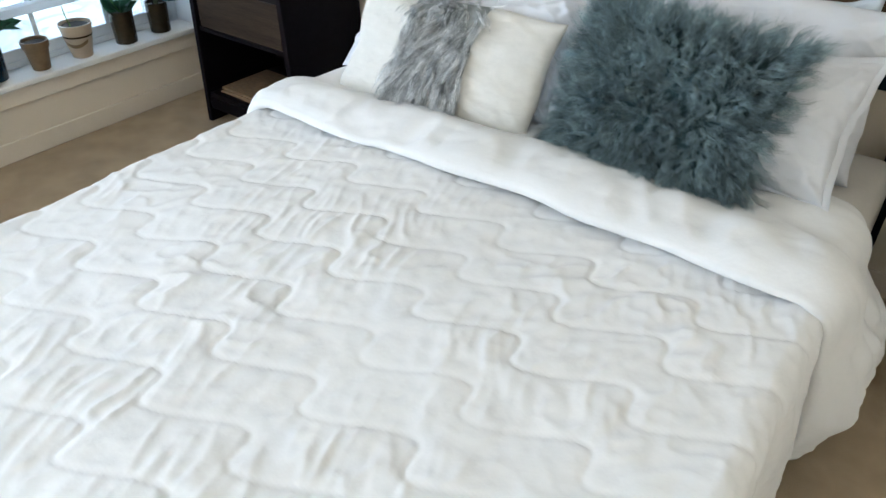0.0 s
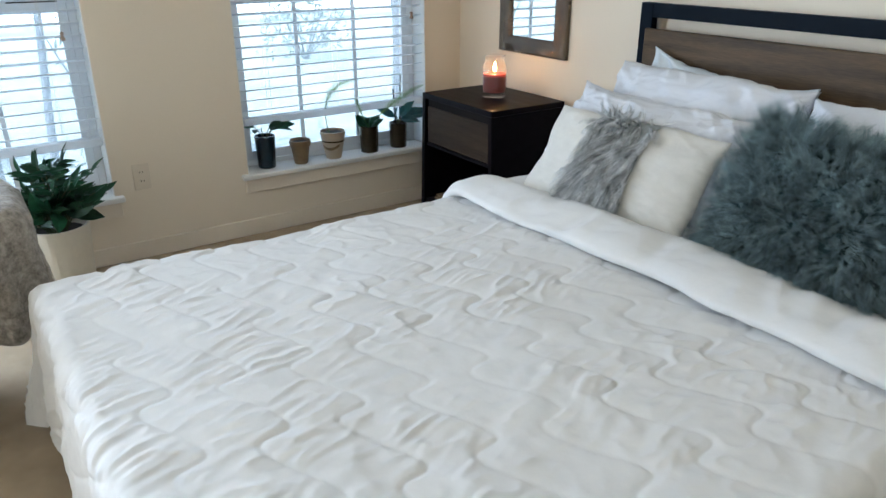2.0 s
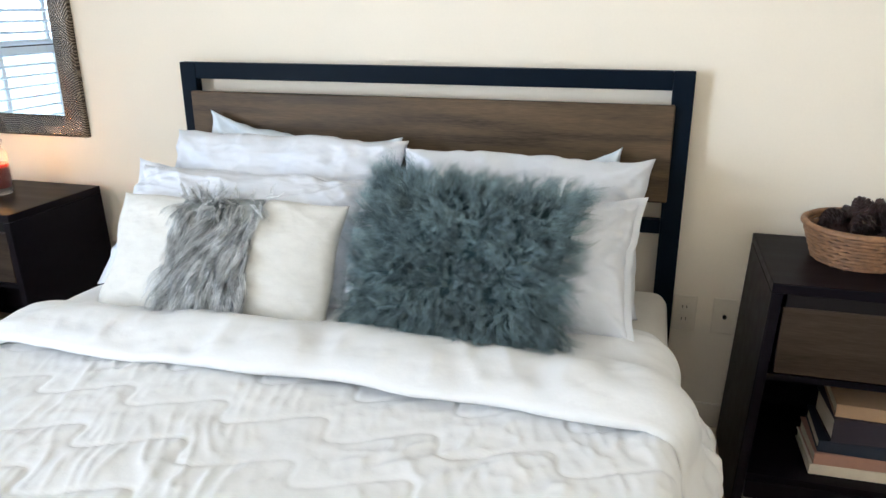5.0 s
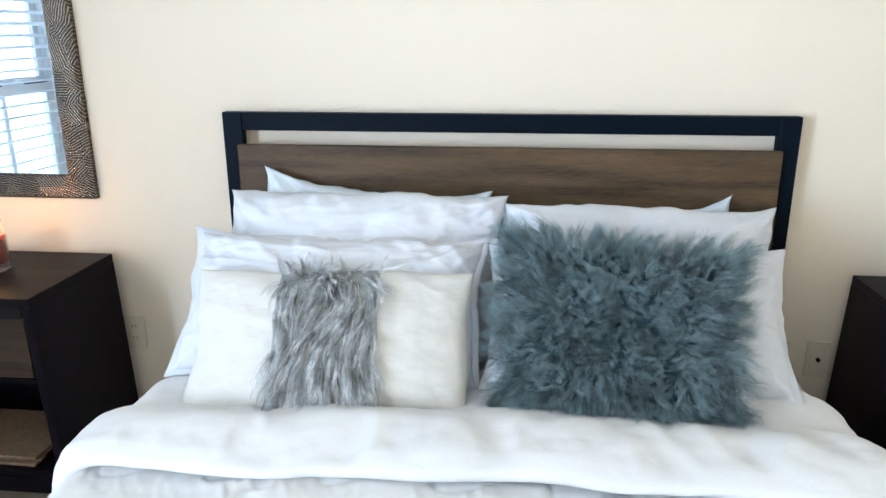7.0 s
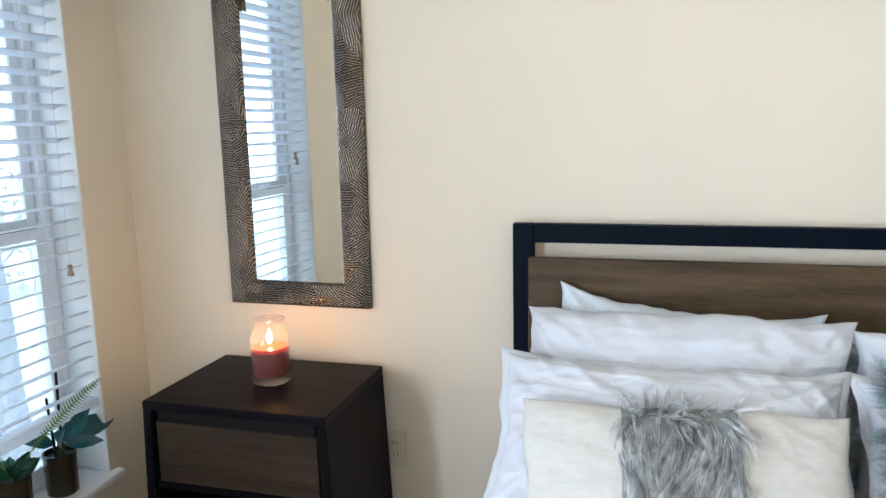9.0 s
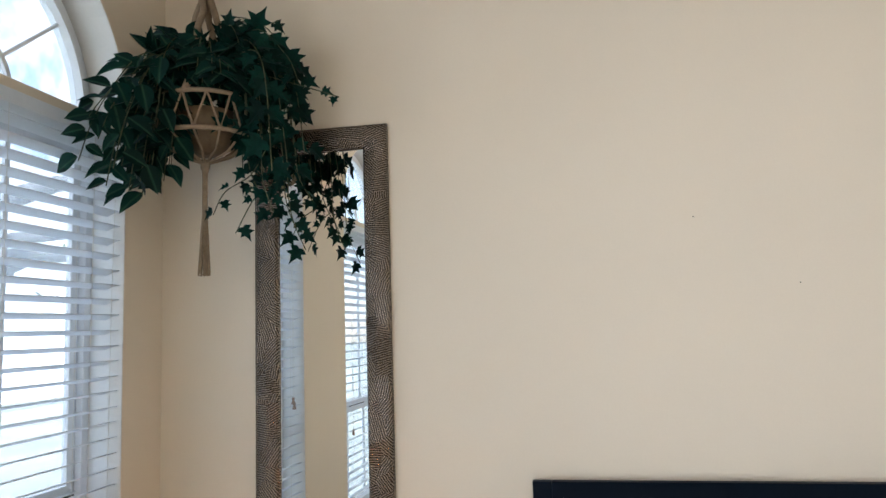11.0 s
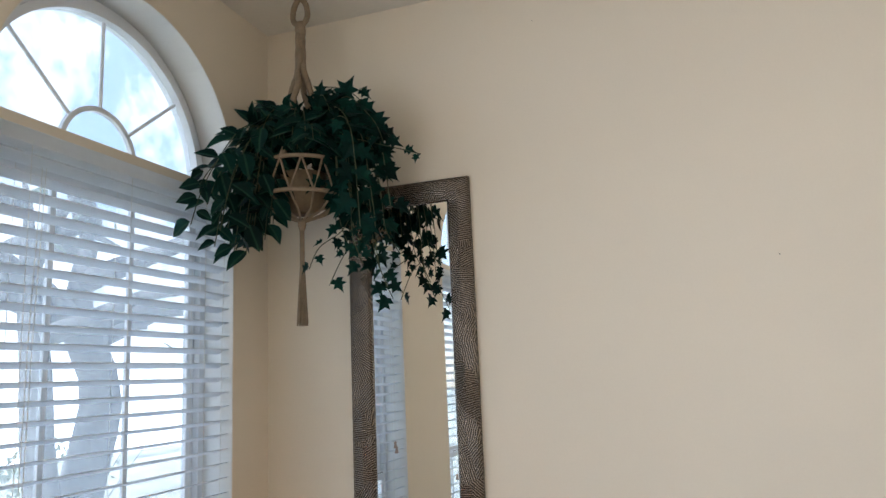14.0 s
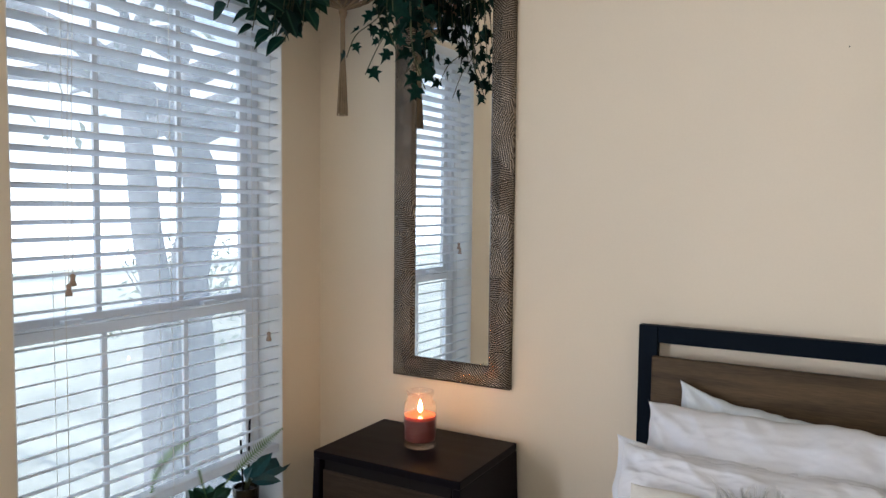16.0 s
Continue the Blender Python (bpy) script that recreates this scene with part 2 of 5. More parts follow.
l.new(ridge_tone.outputs[2], b.inputs["Base Color"])


def striped(m, pale, width):
    """A pale stripe down the middle of a leaf, along its own y axis."""
    n, l, b = nodes_of(m)
    tc, sx, ab, cm, mx = n.new("ShaderNodeTexCoord"), n.new("ShaderNodeSeparateXYZ"), n.new("ShaderNodeMath"), n.new("ShaderNodeMapRange"), n.new("ShaderNodeMix")
    l.new(tc.outputs["Object"], sx.inputs[0])
    ab.operation = "ABSOLUTE"
    l.new(sx.outputs["X"], ab.inputs[0])
    cm.inputs[1].default_value, cm.inputs[2].default_value = width, width * 0.4
    l.new(ab.outputs[0], cm.inputs[0])
    mx.data_type = "RGBA"
    l.new(cm.outputs[0], mx.inputs[0])
    old = b.inputs["Base Color"].links[0].from_socket
    l.new(old, mx.inputs[6])
    mx.inputs[7].default_value = (*pale, 1)
    l.new(mx.outputs[2], b.inputs["Base Color"])


VARIEG = mat("variegated_leaf", (0.0025, 0.026, 0.019), 0.5, spec=0.12, var=0.35, scale=40, bump=0.2, dist=0.002, trans=0.25, rnd=0.4)
striped(VARIEG, (0.028, 0.075, 0.045), 0.0045)

# ---- mesh helpers ----
def link(name, bm, material, parent=None, label="", smooth=False):
    me = bpy.data.meshes.new(name)
    bm.normal_update()
    bm.to_mesh(me)
    bm.free()
    if material:
        me.materials.append(material)
    if smooth:
        me.polygons.foreach_set("use_smooth", [True] * len(me.polygons))
    ob = new(name, me)
    if parent:
        ob.parent = parent
    if label:
        ob["label"] = label
    return ob


part = link


def raw(name, verts, faces, material, parent=None, label="", smooth=False):
    me = bpy.data.meshes.new(name)
    me.from_pydata(verts, [], faces)
    me.materials.append(material)
    if smooth:
        me.polygons.foreach_set("use_smooth", [True] * len(me.polygons))
    ob = new(name, me)
    if parent:
        ob.parent = parent
    if label:
        ob["label"] = label
    return ob


def thing(name, loc, label, category, group="", kind=""):
    ob = new(name)
    ob.location = loc
    ob.empty_display_size = 0.1
    return tagged(ob, label, category, group, kind)


def box(bm, x0, x1, y0, y1, z0, z1, bevel=0.0, segs=2):
    r = bmesh.ops.create_cube(bm, size=1, matrix=Matrix.Translation(((x0 + x1) / 2, (y0 + y1) / 2, (z0 + z1) / 2)) @ Matrix.Diagonal((abs(x1 - x0), abs(y1 - y0), abs(z1 - z0), 1)))
    if bevel:
        es = list({e for v in r["verts"] for e in v.link_edges})
        bmesh.ops.bevel(bm, geom=es, offset=bevel, segments=segs, affect="EDGES", profile=0.5)
    return bm


def bx(*a, bevel=0.0, segs=2):
    return box(bmesh.new(), *a, bevel=bevel, segs=segs)


def tube(bm, pts, radii, sides=8, cap=True):
    """A round tube along points, with a radius for each."""
    pts = [Vector(p) for p in pts]
    if not hasattr(radii, "__len__"):
        radii = [radii] * len(pts)
    rings, up = [], Vector((0.13, 0.31, 0.94))
    for i, p in enumerate(pts):
        d = (pts[min(i + 1, len(pts) - 1)] - pts[max(i - 1, 0)]).normalized()
        a = d.cross(up)
        if a.length < 0.05:
            a = d.cross(Vector((1, 0, 0)))
        a.normalize()
        b = d.cross(a)
        rings.append([bm.verts.new(p + radii[i] * (math.cos(k * math.tau / sides) * a + math.sin(k * math.tau / sides) * b)) for k in range(sides)])
    for r, s in zip(rings, rings[1:]):
        for k in range(sides):
            bm.faces.new((r[k], r[(k + 1) % sides], s[(k + 1) % sides], s[k]))
    if cap:
        bm.faces.new(rings[0][::-1])
        bm.faces.new(rings[-1])
    bmesh.ops.recalc_face_normals(bm, faces=bm.faces)
    return bm


def lathe(bm, profile, sides=28, at=(0, 0, 0), close=True):
    rings = [[bm.verts.new((at[0] + r * math.cos(k * math.tau / sides), at[1] + r * math.sin(k * math.tau / sides), at[2] + z)) for k in range(sides)] for r, z in profile]
    for r, s in zip(rings, rings[1:]):
        for k in range(sides):
            bm.faces.new((r[k], r[(k + 1) % sides], s[(k + 1) % sides], s[k]))
    if close:
        bm.faces.new(rings[0][::-1])
        bm.faces.new(rings[-1])
    return bm


def ring_pts(c, r, count=24, wob=0.0):
    return [(c[0] + (r + wob * math.sin(5 * k)) * math.cos(k * math.tau / count), c[1] + (r + wob * math.cos(3 * k)) * math.sin(k * math.tau / count), c[2]) for k in range(count + 1)]


def fbm(x, y, z=0.0):
    return noise.fractal(Vector((x, y, z)), 0.8, 2.1, 4)


# ---- the room ----
RX, RY, TOP = 4.5, -4.7, 3.016
WINDOWS = ((-1.232, -0.222), (-2.842, -1.832))
SILL, SPRING = 0.305, 2.318


def arch_outline(y0, y1, x, z0=SILL, grow=0.0, steps=28):
    c, r = (y0 + y1) / 2, (y1 - y0) / 2 + grow
    pts = [(x, y0 - grow, z0), (x, y1 + grow, z0)] if z0 < SPRING else []
    return pts + [(x, c + r * math.cos(math.pi * k / steps), SPRING + r * math.sin(math.pi * k / steps)) for k in range(steps + 1)]


def window_wall():
    """The window wall with two arched openings and a plain one right through it."""
    bm = bmesh.new()
    thick, rims = 0.20, []
    for x in (0.0, -thick):
        edges = []
        outer = [bm.verts.new(p) for p in ((x, RY - 0.2, -0.02), (x, 0.2, -0.02), (x, 0.2, TOP + 0.1), (x, RY - 0.2, TOP + 0.1))]
        loops = [outer] + [[bm.verts.new(p) for p in arch_outline(a, b, x)] for a, b in WINDOWS]
        # plain opening added out of view, only for the fill lamp
        loops.append([bm.verts.new((x, y, z)) for y, z in ((-3.90, SILL), (-2.94, SILL), (-2.94, 2.32), (-3.90, 2.32))])
        for lp in loops:
            edges += [bm.edges.new((p, q)) for p, q in zip(lp, lp[1:] + lp[:1])]
        bmesh.ops.triangle_fill(bm, use_beauty=True, use_dissolve=False, edges=edges)
        rims.append(loops)
    for a, b in zip(*rims):
        for k in range(len(a)):
            j = (k + 1) % len(a)
            bm.faces.new((a[k], a[j], b[j], b[k]))
    bmesh.ops.recalc_face_normals(bm, faces=bm.faces)
    return bm


tagged(link("floor", bx(-0.02, RX, RY, 0.0, -0.12, 0.0), CARPET), "beige low-pile carpet floor of the bedroom", "floor", kind="structure")
tagged(link("ceiling", bx(-0.2, RX + 0.2, RY - 0.2, 0.2, TOP, TOP + 0.1), CEIL), "off-white lightly textured flat ceiling", "ceiling", kind="structure")
tagged(link("wall_west", window_wall(), WALL), "cream painted wall with tall window openings", "wall", kind="structure")
tagged(link("wall_north", bx(0.0, RX + 0.2, 0.0, 0.2, -0.02, TOP), WALL), "plain cream painted wall behind the bed", "wall", kind="structure")
tagged(link("wall_east", bx(RX, RX + 0.2, RY, 0.0, -0.02, TOP), WALL), "plain cream painted wall", "wall", kind="structure")
tagged(link("wall_south", bx(0.0, RX + 0.2, RY - 0.2, RY, -0.02, TOP), WALL), "plain cream painted wall", "wall", kind="structure")


def skirting(x0, x1, y0, y1):
    return bx(x0, x1, y0, y1, 0.0, 0.082, bevel=0.004)


for a in ((0.012, RX - 0.012, -0.012, -0.0005), (0.0005, 0.012, RY + 0.012, -0.0125), (RX - 0.012, RX - 0.0005, RY + 0.012, -0.0125), (0.012, RX - 0.0125, RY + 0.0005, RY + 0.012)):
    tagged(link("baseboard", skirting(*a), BASE), "low cream painted baseboard along the wall", "baseboard", kind="structure")


def arc_strip(bm, cy, cz, r0, r1, x0, x1, a0=0.0, a1=math.pi, steps=32):
    rows = []
    for k in range(steps + 1):
        a = a0 + (a1 - a0) * k / steps
        rows.append([bm.verts.new((x, cy + r * math.cos(a), cz + r * math.sin(a))) for r, x in ((r0, x0), (r1, x0), (r1, x1), (r0, x1))])
    for p, q in zip(rows, rows[1:]):
        for k in range(4):
            bm.faces.new((p[k], p[(k + 1) % 4], q[(k + 1) % 4], q[k]))
    bm.faces.new(rows[0][::-1])
    bm.faces.new(rows[-1])
    bmesh.ops.recalc_face_normals(bm, faces=bm.faces)
    return bm


def window(index, y0, y1):
    """A double-hung vinyl window under a half-round fanlight, with its jamb lining, sill and mullion bar."""
    w = thing("window_%d" % index, (0, 0, 0), "white vinyl double-hung window with an arched sunburst fanlight", "window", "arched windows", "structure")
    c, r = (y0 + y1) / 2, (y1 - y0) / 2
    jx = -0.168
    # painted lining of the opening
    bm = box(bmesh.new(), jx, -0.001, y0, y0 + 0.004, SILL + 0.006, SPRING)
    box(bm, jx, -0.001, y1 - 0.004, y1, SILL + 0.006, SPRING)
    part("jamb_lining", arc_strip(bm, c, SPRING, r - 0.004, r, jx, -0.001), TRIM, w)
    # mullion bar between the fanlight and the sashes
    part("mullion_bar", bx(-0.150, -0.040, y0 + 0.005, y1 - 0.005, 2.272, 2.316, bevel=0.004), WALL, w, "cream painted mullion bar")
    # sill with its apron
    sill = part("window_sill", bx(-0.150, 0.034, y0 - 0.035, y1 + 0.035, SILL - 0.022, SILL + 0.003, bevel=0.006), TRIM, w)
    part("sill_apron", bx(0.0005, 0.014, y0 - 0.02, y1 + 0.02, SILL - 0.090, SILL - 0.0225, bevel=0.004), BASE, w)
    f0, f1 = -0.168, -0.118
    bm = box(bmesh.new(), f0, f1, y0 + 0.005, y0 + 0.036, SILL + 0.004, 2.271, bevel=0.003)
    box(bm, f0, f1, y1 - 0.036, y1 - 0.005, SILL + 0.004, 2.271, bevel=0.003)
    box(bm, f0, f1, y0 + 0.0365, y1 - 0.0365, 2.231, 2.271, bevel=0.003)
    box(bm, f0, f1, y0 + 0.0365, y1 - 0.0365, SILL + 0.004, SILL + 0.03, bevel=0.003)
    part("window_frame", bm, VINYL, w)
    # two sashes, the lower one nearer to the room
    for name, z0, z1, sx in (("upper_sash", 1.095, 2.230, -0.152), ("lower_sash", SILL + 0.031, 1.118, -0.130)):
        a, b = y0 + 0.037, y1 - 0.037
        bm = box(bmesh.new(), sx - 0.011, sx + 0.011, a, a + 0.034, z0, z1, bevel=0.002)
        box(bm, sx - 0.011, sx + 0.011, b - 0.034, b, z0, z1, bevel=0.002)
        box(bm, sx - 0.011, sx + 0.011, a + 0.0345, b - 0.0345, z0, z0 + 0.045, bevel=0.002)
        box(bm, sx - 0.011, sx + 0.011, a + 0.0345, b - 0.0345, z1 - 0.042, z1, bevel=0.002)
        sash = part(name, bm, VINYL, w)
        for k in (1, 2):
            y = a + (b - a) * k / 3
            part("muntin", bx(sx - 0.006, sx + 0.006, y - 0.009, y + 0.009, z0 + 0.0455, z1 - 0.0425), VINYL, sash)
        pane = part("pane", bx(sx - 0.002, sx + 0.002, a + 0.03, b - 0.03, z0 + 0.04, z1 - 0.04), GLASS, sash)
        pane.visible_shadow = False
        if name == "lower_sash":
            # dark strips laid on the rail as its shadow line
            for y, ln in ((a + 0.10, 0.16), ((a + b) / 2, 0.30), (b - 0.12, 0.18)):
                part("rail_slot", bx(sx + 0.0112, sx + 0.0122, y - ln / 2, y + ln / 2, z1 - 0.008, z1 - 0.003), DARK, sash, "dark strip drawn as the shadow line along the rail")
            for y in (a + 0.20, b - 0.22):
                part("sash_lock", bx(sx + 0.002, sx + 0.026, y - 0.03, y + 0.03, z1 + 0.0005, z1 + 0.014, bevel=0.003), VINYL, sash)
    # fanlight
    R = r - 0.005
    fan = part("fanlight_frame", arc_strip(bmesh.new(), c, 2.3165, R - 0.052, R - 0.026, f0, f1), VINYL, w)
    bm = bmesh.new()
    verts = [(-0.146, c + (R - 0.04) * math.cos(math.pi * k / 40), 2.317 + (R - 0.04) * math.sin(math.pi * k / 40)) for k in range(41)]
    bm.faces.new([bm.verts.new(v) for v in verts])
    bmesh.ops.solidify(bm, geom=bm.faces[:], thickness=0.004)
    pane = part("pane", bm, GLASS, fan)
    pane.visible_shadow = False
    part("outer_trim", arc_strip(bmesh.new(), c, 2.3165, R - 0.0255, R - 0.001, f0, f1 - 0.012), VINYL, fan)
    part("hub_muntin", arc_strip(bmesh.new(), c, 2.317, 0.140, 0.156, -0.155, -0.137), VINYL, fan)
    for a in (40, 90, 140):
        ca, sa = math.cos(radians(a)), math.sin(radians(a))
        p, q = Vector((-0.146, c + 0.157 * ca, 2.317 + 0.157 * sa)), Vector((-0.146, c + (R - 0.053) * ca, 2.317 + (R - 0.053) * sa))
        part("spoke", tube(bmesh.new(), [p, q], 0.0065, 6), VINYL, fan)
    return w


for i, (a, b) in enumerate(WINDOWS):
    window(i + 1, a, b)


def slat_mesh(y0, y1):
    """A faux-wood slat, 50 mm deep and a little crowned."""
    verts, faces = [], []
    prof = [(-0.025, -0.0012), (-0.013, 0.0008), (0.0, 0.0016), (0.013, 0.0008), (0.025, -0.0012)]
    prof = prof + [(x, z - 0.0026) for x, z in prof[::-1]]
    m = len(prof)
    for y in (y0, y1):
        verts += [(x, y, z) for x, z in prof]
    faces = [(k, (k + 1) % m, (k + 1) % m + m, k + m) for k in range(m)] + [tuple(range(m))[::-1], tuple(range(m, 2 * m))]
    me = bpy.data.meshes.new("slat")
    me.from_pydata(verts, [], faces)
    me.materials.append(SLAT)
    return me


def blind(y0, y1, seed):
    """A lowered venetian blind hung inside the window's opening."""
    rng = random.Random(seed)
    ob = thing("venetian_blind", (-0.036, (y0 + y1) / 2, 2.2), "white venetian blind lowered over the window, slats open", "blind", "window blinds")
    at = lambda bm: bmesh.ops.translate(bm, verts=bm.verts, vec=(0.052, -(y0 + y1) / 2, -2.2)) or bm
    a, b = y0 + 0.010, y1 - 0.010
    part("headrail", at(bx(-0.082, -0.020, a, b, 2.228, 2.270, bevel=0.003)), SLAT, ob)
    part("bottom_rail", at(bx(-0.076, -0.026, a, b, 0.533, 0.566, bevel=0.004)), SLAT, ob)
    h = (b - a) / 2
    me = slat_mesh(-h, h)
    z = 2.1985
    while z > 0.575:
        s = new("slat", me)
        s.parent = ob
        s.matrix_basis = pose(rng.uniform(-0.0015, 0.0015), 0, z - 2.2, rng.uniform(-0.15, 0.15), -15 + rng.uniform(-1.5, 1.5), 0)
        z -= 0.0485
    for y in (a + 0.14, (a + b) / 2, b - 0.14):
        for x in (-0.0245, -0.0795):
            part("ladder_cord", at(tube(bmesh.new(), [(x, y, 2.228), (x, y, 0.55)], 0.0009, 5)), CORD, ob)
    for y, z in ((a + 0.150, 1.262), (a + 0.138, 1.236), (b - 0.077, 0.990)):
        c = part("pull_cord", at(tube(bmesh.new(), [(-0.006, y + 0.02, 2.17), (-0.005, y + 0.004, 1.7), (-0.006, y, z + 0.012)], 0.001, 5)), CORD, ob)
        part("cord_tassel", at(lathe(bmesh.new(), [(0.003, 0.017), (0.0085, 0.012), (0.0055, 0.002), (0.010, -0.012), (0.009, -0.017)], 12, (-0.006, y, z))), TASSEL, c, "tan plastic cord end", smooth=True)
    return ob


for i, (a, b) in enumerate(WINDOWS):
    blind(a, b, i)


def outlet(loc, turn, kind, label):
    ob = thing("wall_outlet", loc, label, "outlet", "wall outlets")
    ob.matrix_basis = pose(*loc, 0, 0, turn)
    part("plate", bx(-0.036, 0.036, -0.006, 0.0, -0.058, 0.058, bevel=0.003), PLATE, ob)
    for z in (-0.02, 0.02) if kind == 2 else ():
        s = part("socket", bx(-0.015, 0.015, -0.0085, -0.0062, z - 0.013, z + 0.013, bevel=0.002), PLATE, ob)
        for x in (-0.006, 0.006):
            part("slot", bx(x - 0.001, x + 0.001, -0.0095, -0.0087, z - 0.003, z + 0.006), DARK, s)
    if kind == 1:
        part("jack", lathe(bmesh.new(), [(0.006, 0), (0.006, 0.008)], 12), DARK, ob).matrix_basis = pose(0, -0.006, 0, 90)
    return ob


outlet((2.957, -0.001, 0.384), 0, 2, "ivory double power outlet in the wall")
outlet((3.075, -0.001, 0.384), 0, 1, "ivory wall plate with a jack")
outlet((0.905, -0.001, 0.384), 0, 2, "ivory double power outlet in the wall")
outlet((0.001, -1.712, 0.378), 90, 2, "ivory double power outlet below the window")
for x, z in ((1.111, 2.847), (1.83, 1.92), (2.13, 1.70), (2.50, 1.66)):
    ob = thing("nail_hole", (x, -0.0005, z), "small dark nail hole in the cream wall", "nail hole", "nail holes")
    part("hole", lathe(bmesh.new(), [(0.002, 0.0), (0.0015, 0.0015)], 8), DARK, ob).matrix_basis = pose(0, 0, 0, 90)


# ---- bed ----
BX0, BX1, BTOP, BFOOT = 1.268, 2.905, 0.496, -2.262
bed = thing("bed", (2.105, -1.1, 0), "queen bed with a black metal and walnut headboard against the wall", "bed")
O = Vector((2.105, -1.1, 0))


def rel(bm, o=O):
    bmesh.ops.translate(bm, verts=bm.verts, vec=-Vector(o))
    return bm


hb = part("headboard", rel(bx(1.3525, 2.8595, -0.062, -0.030, 1.064, 1.116, bevel=0.003)), BLACK, bed, "black metal headboard frame with a walnut plank")
for x0, x1 in ((1.294, 1.352), (2.860, 2.918)):
    part("post", rel(bx(x0, x1, -0.062, -0.030, 0.0, 1.116, bevel=0.003)), BLACK, hb)
part("plank", rel(bx(1.340, 2.872, -0.084, -0.0625, 0.747, 1.026, bevel=0.005)), WALNUT, hb, "walnut plank with knots")
part("lower_rail", rel(bx(1.3525, 2.8595, -0.062, -0.030, 0.648, 0.690, bevel=0.003)), BLACK, hb)
for x0, x1 in ((1.318, 1.345), (2.866, 2.893)):
    part("side_rail", rel(bx(x0, x1, -2.225, -0.0625, 0.17, 0.225, bevel=0.003)), BLACK, bed)
part("foot_rail", rel(bx(1.3455, 2.8655, -2.225, -2.198, 0.17, 0.225, bevel=0.003)), BLACK, bed)
for x in (1.35, 2.86):
    for y in (-2.18, -1.1):
        part("leg", rel(bx(x - 0.02, x + 0.02, y - 0.02, y + 0.02, 0.0, 0.1695)), BLACK, bed)
part("slat_deck", rel(bx(1.346, 2.865, -2.195, -0.09, 0.195, 0.224)), ESPRESSO, bed)

mattress = thing("mattress", (2.105, -1.15, 0.225), "mattress in a grey-beige fitted sheet on the bed", "mattress")
bm = bx(1.298, 2.900, -2.235, -0.092, 0.226, 0.488, bevel=0.045, segs=4)
part("sheeted_body", rel(bm, (2.105, -1.15, 0.225)), SHEET, mattress, smooth=True)


def seam_tree():
    """Points along the quilt's wavy stitched seams, which run across the bed and lean over like soft steps."""
    tree, pts = kdtree.KDTree(60000), []
    cx = (BX0 + BX1) / 2
    for k in range(-18, 1):
        y = -1.975 - 0.1525 * (k + 9)
        n = 1050
        for i in range(n):
            th = math.tau * (i / n * 2.7 - 1.35 + 0.0) / 0.228
            x = 0.228 * th / math.tau + 0.033 * math.sin(th) + 1.728 - 0.057 - cx
            wob = 0.006 * noise.noise(Vector((x * 5, y * 5, 0)))
            pts.append((x, y + 0.036 * math.sin(th) + wob, 0))
    for i, p in enumerate(pts):
        tree.insert(p, i)
    tree.balance()
    return tree


SEAMS = seam_tree()


def seam(u, v):
    """0 on a stitched seam, 1 in the middle of a puff."""
    d = SEAMS.find((u, v, 0))[2]
    return 0.70 * (1 - math.exp(-((d / 0.0052) ** 1.2))) + 0.30 * (1 - math.exp(-((d / 0.032) ** 2)))


def ridged(u, v, f, s):
    return 1 - abs(noise.noise(Vector((u * f, v * f * s, 3.1)))) * 2


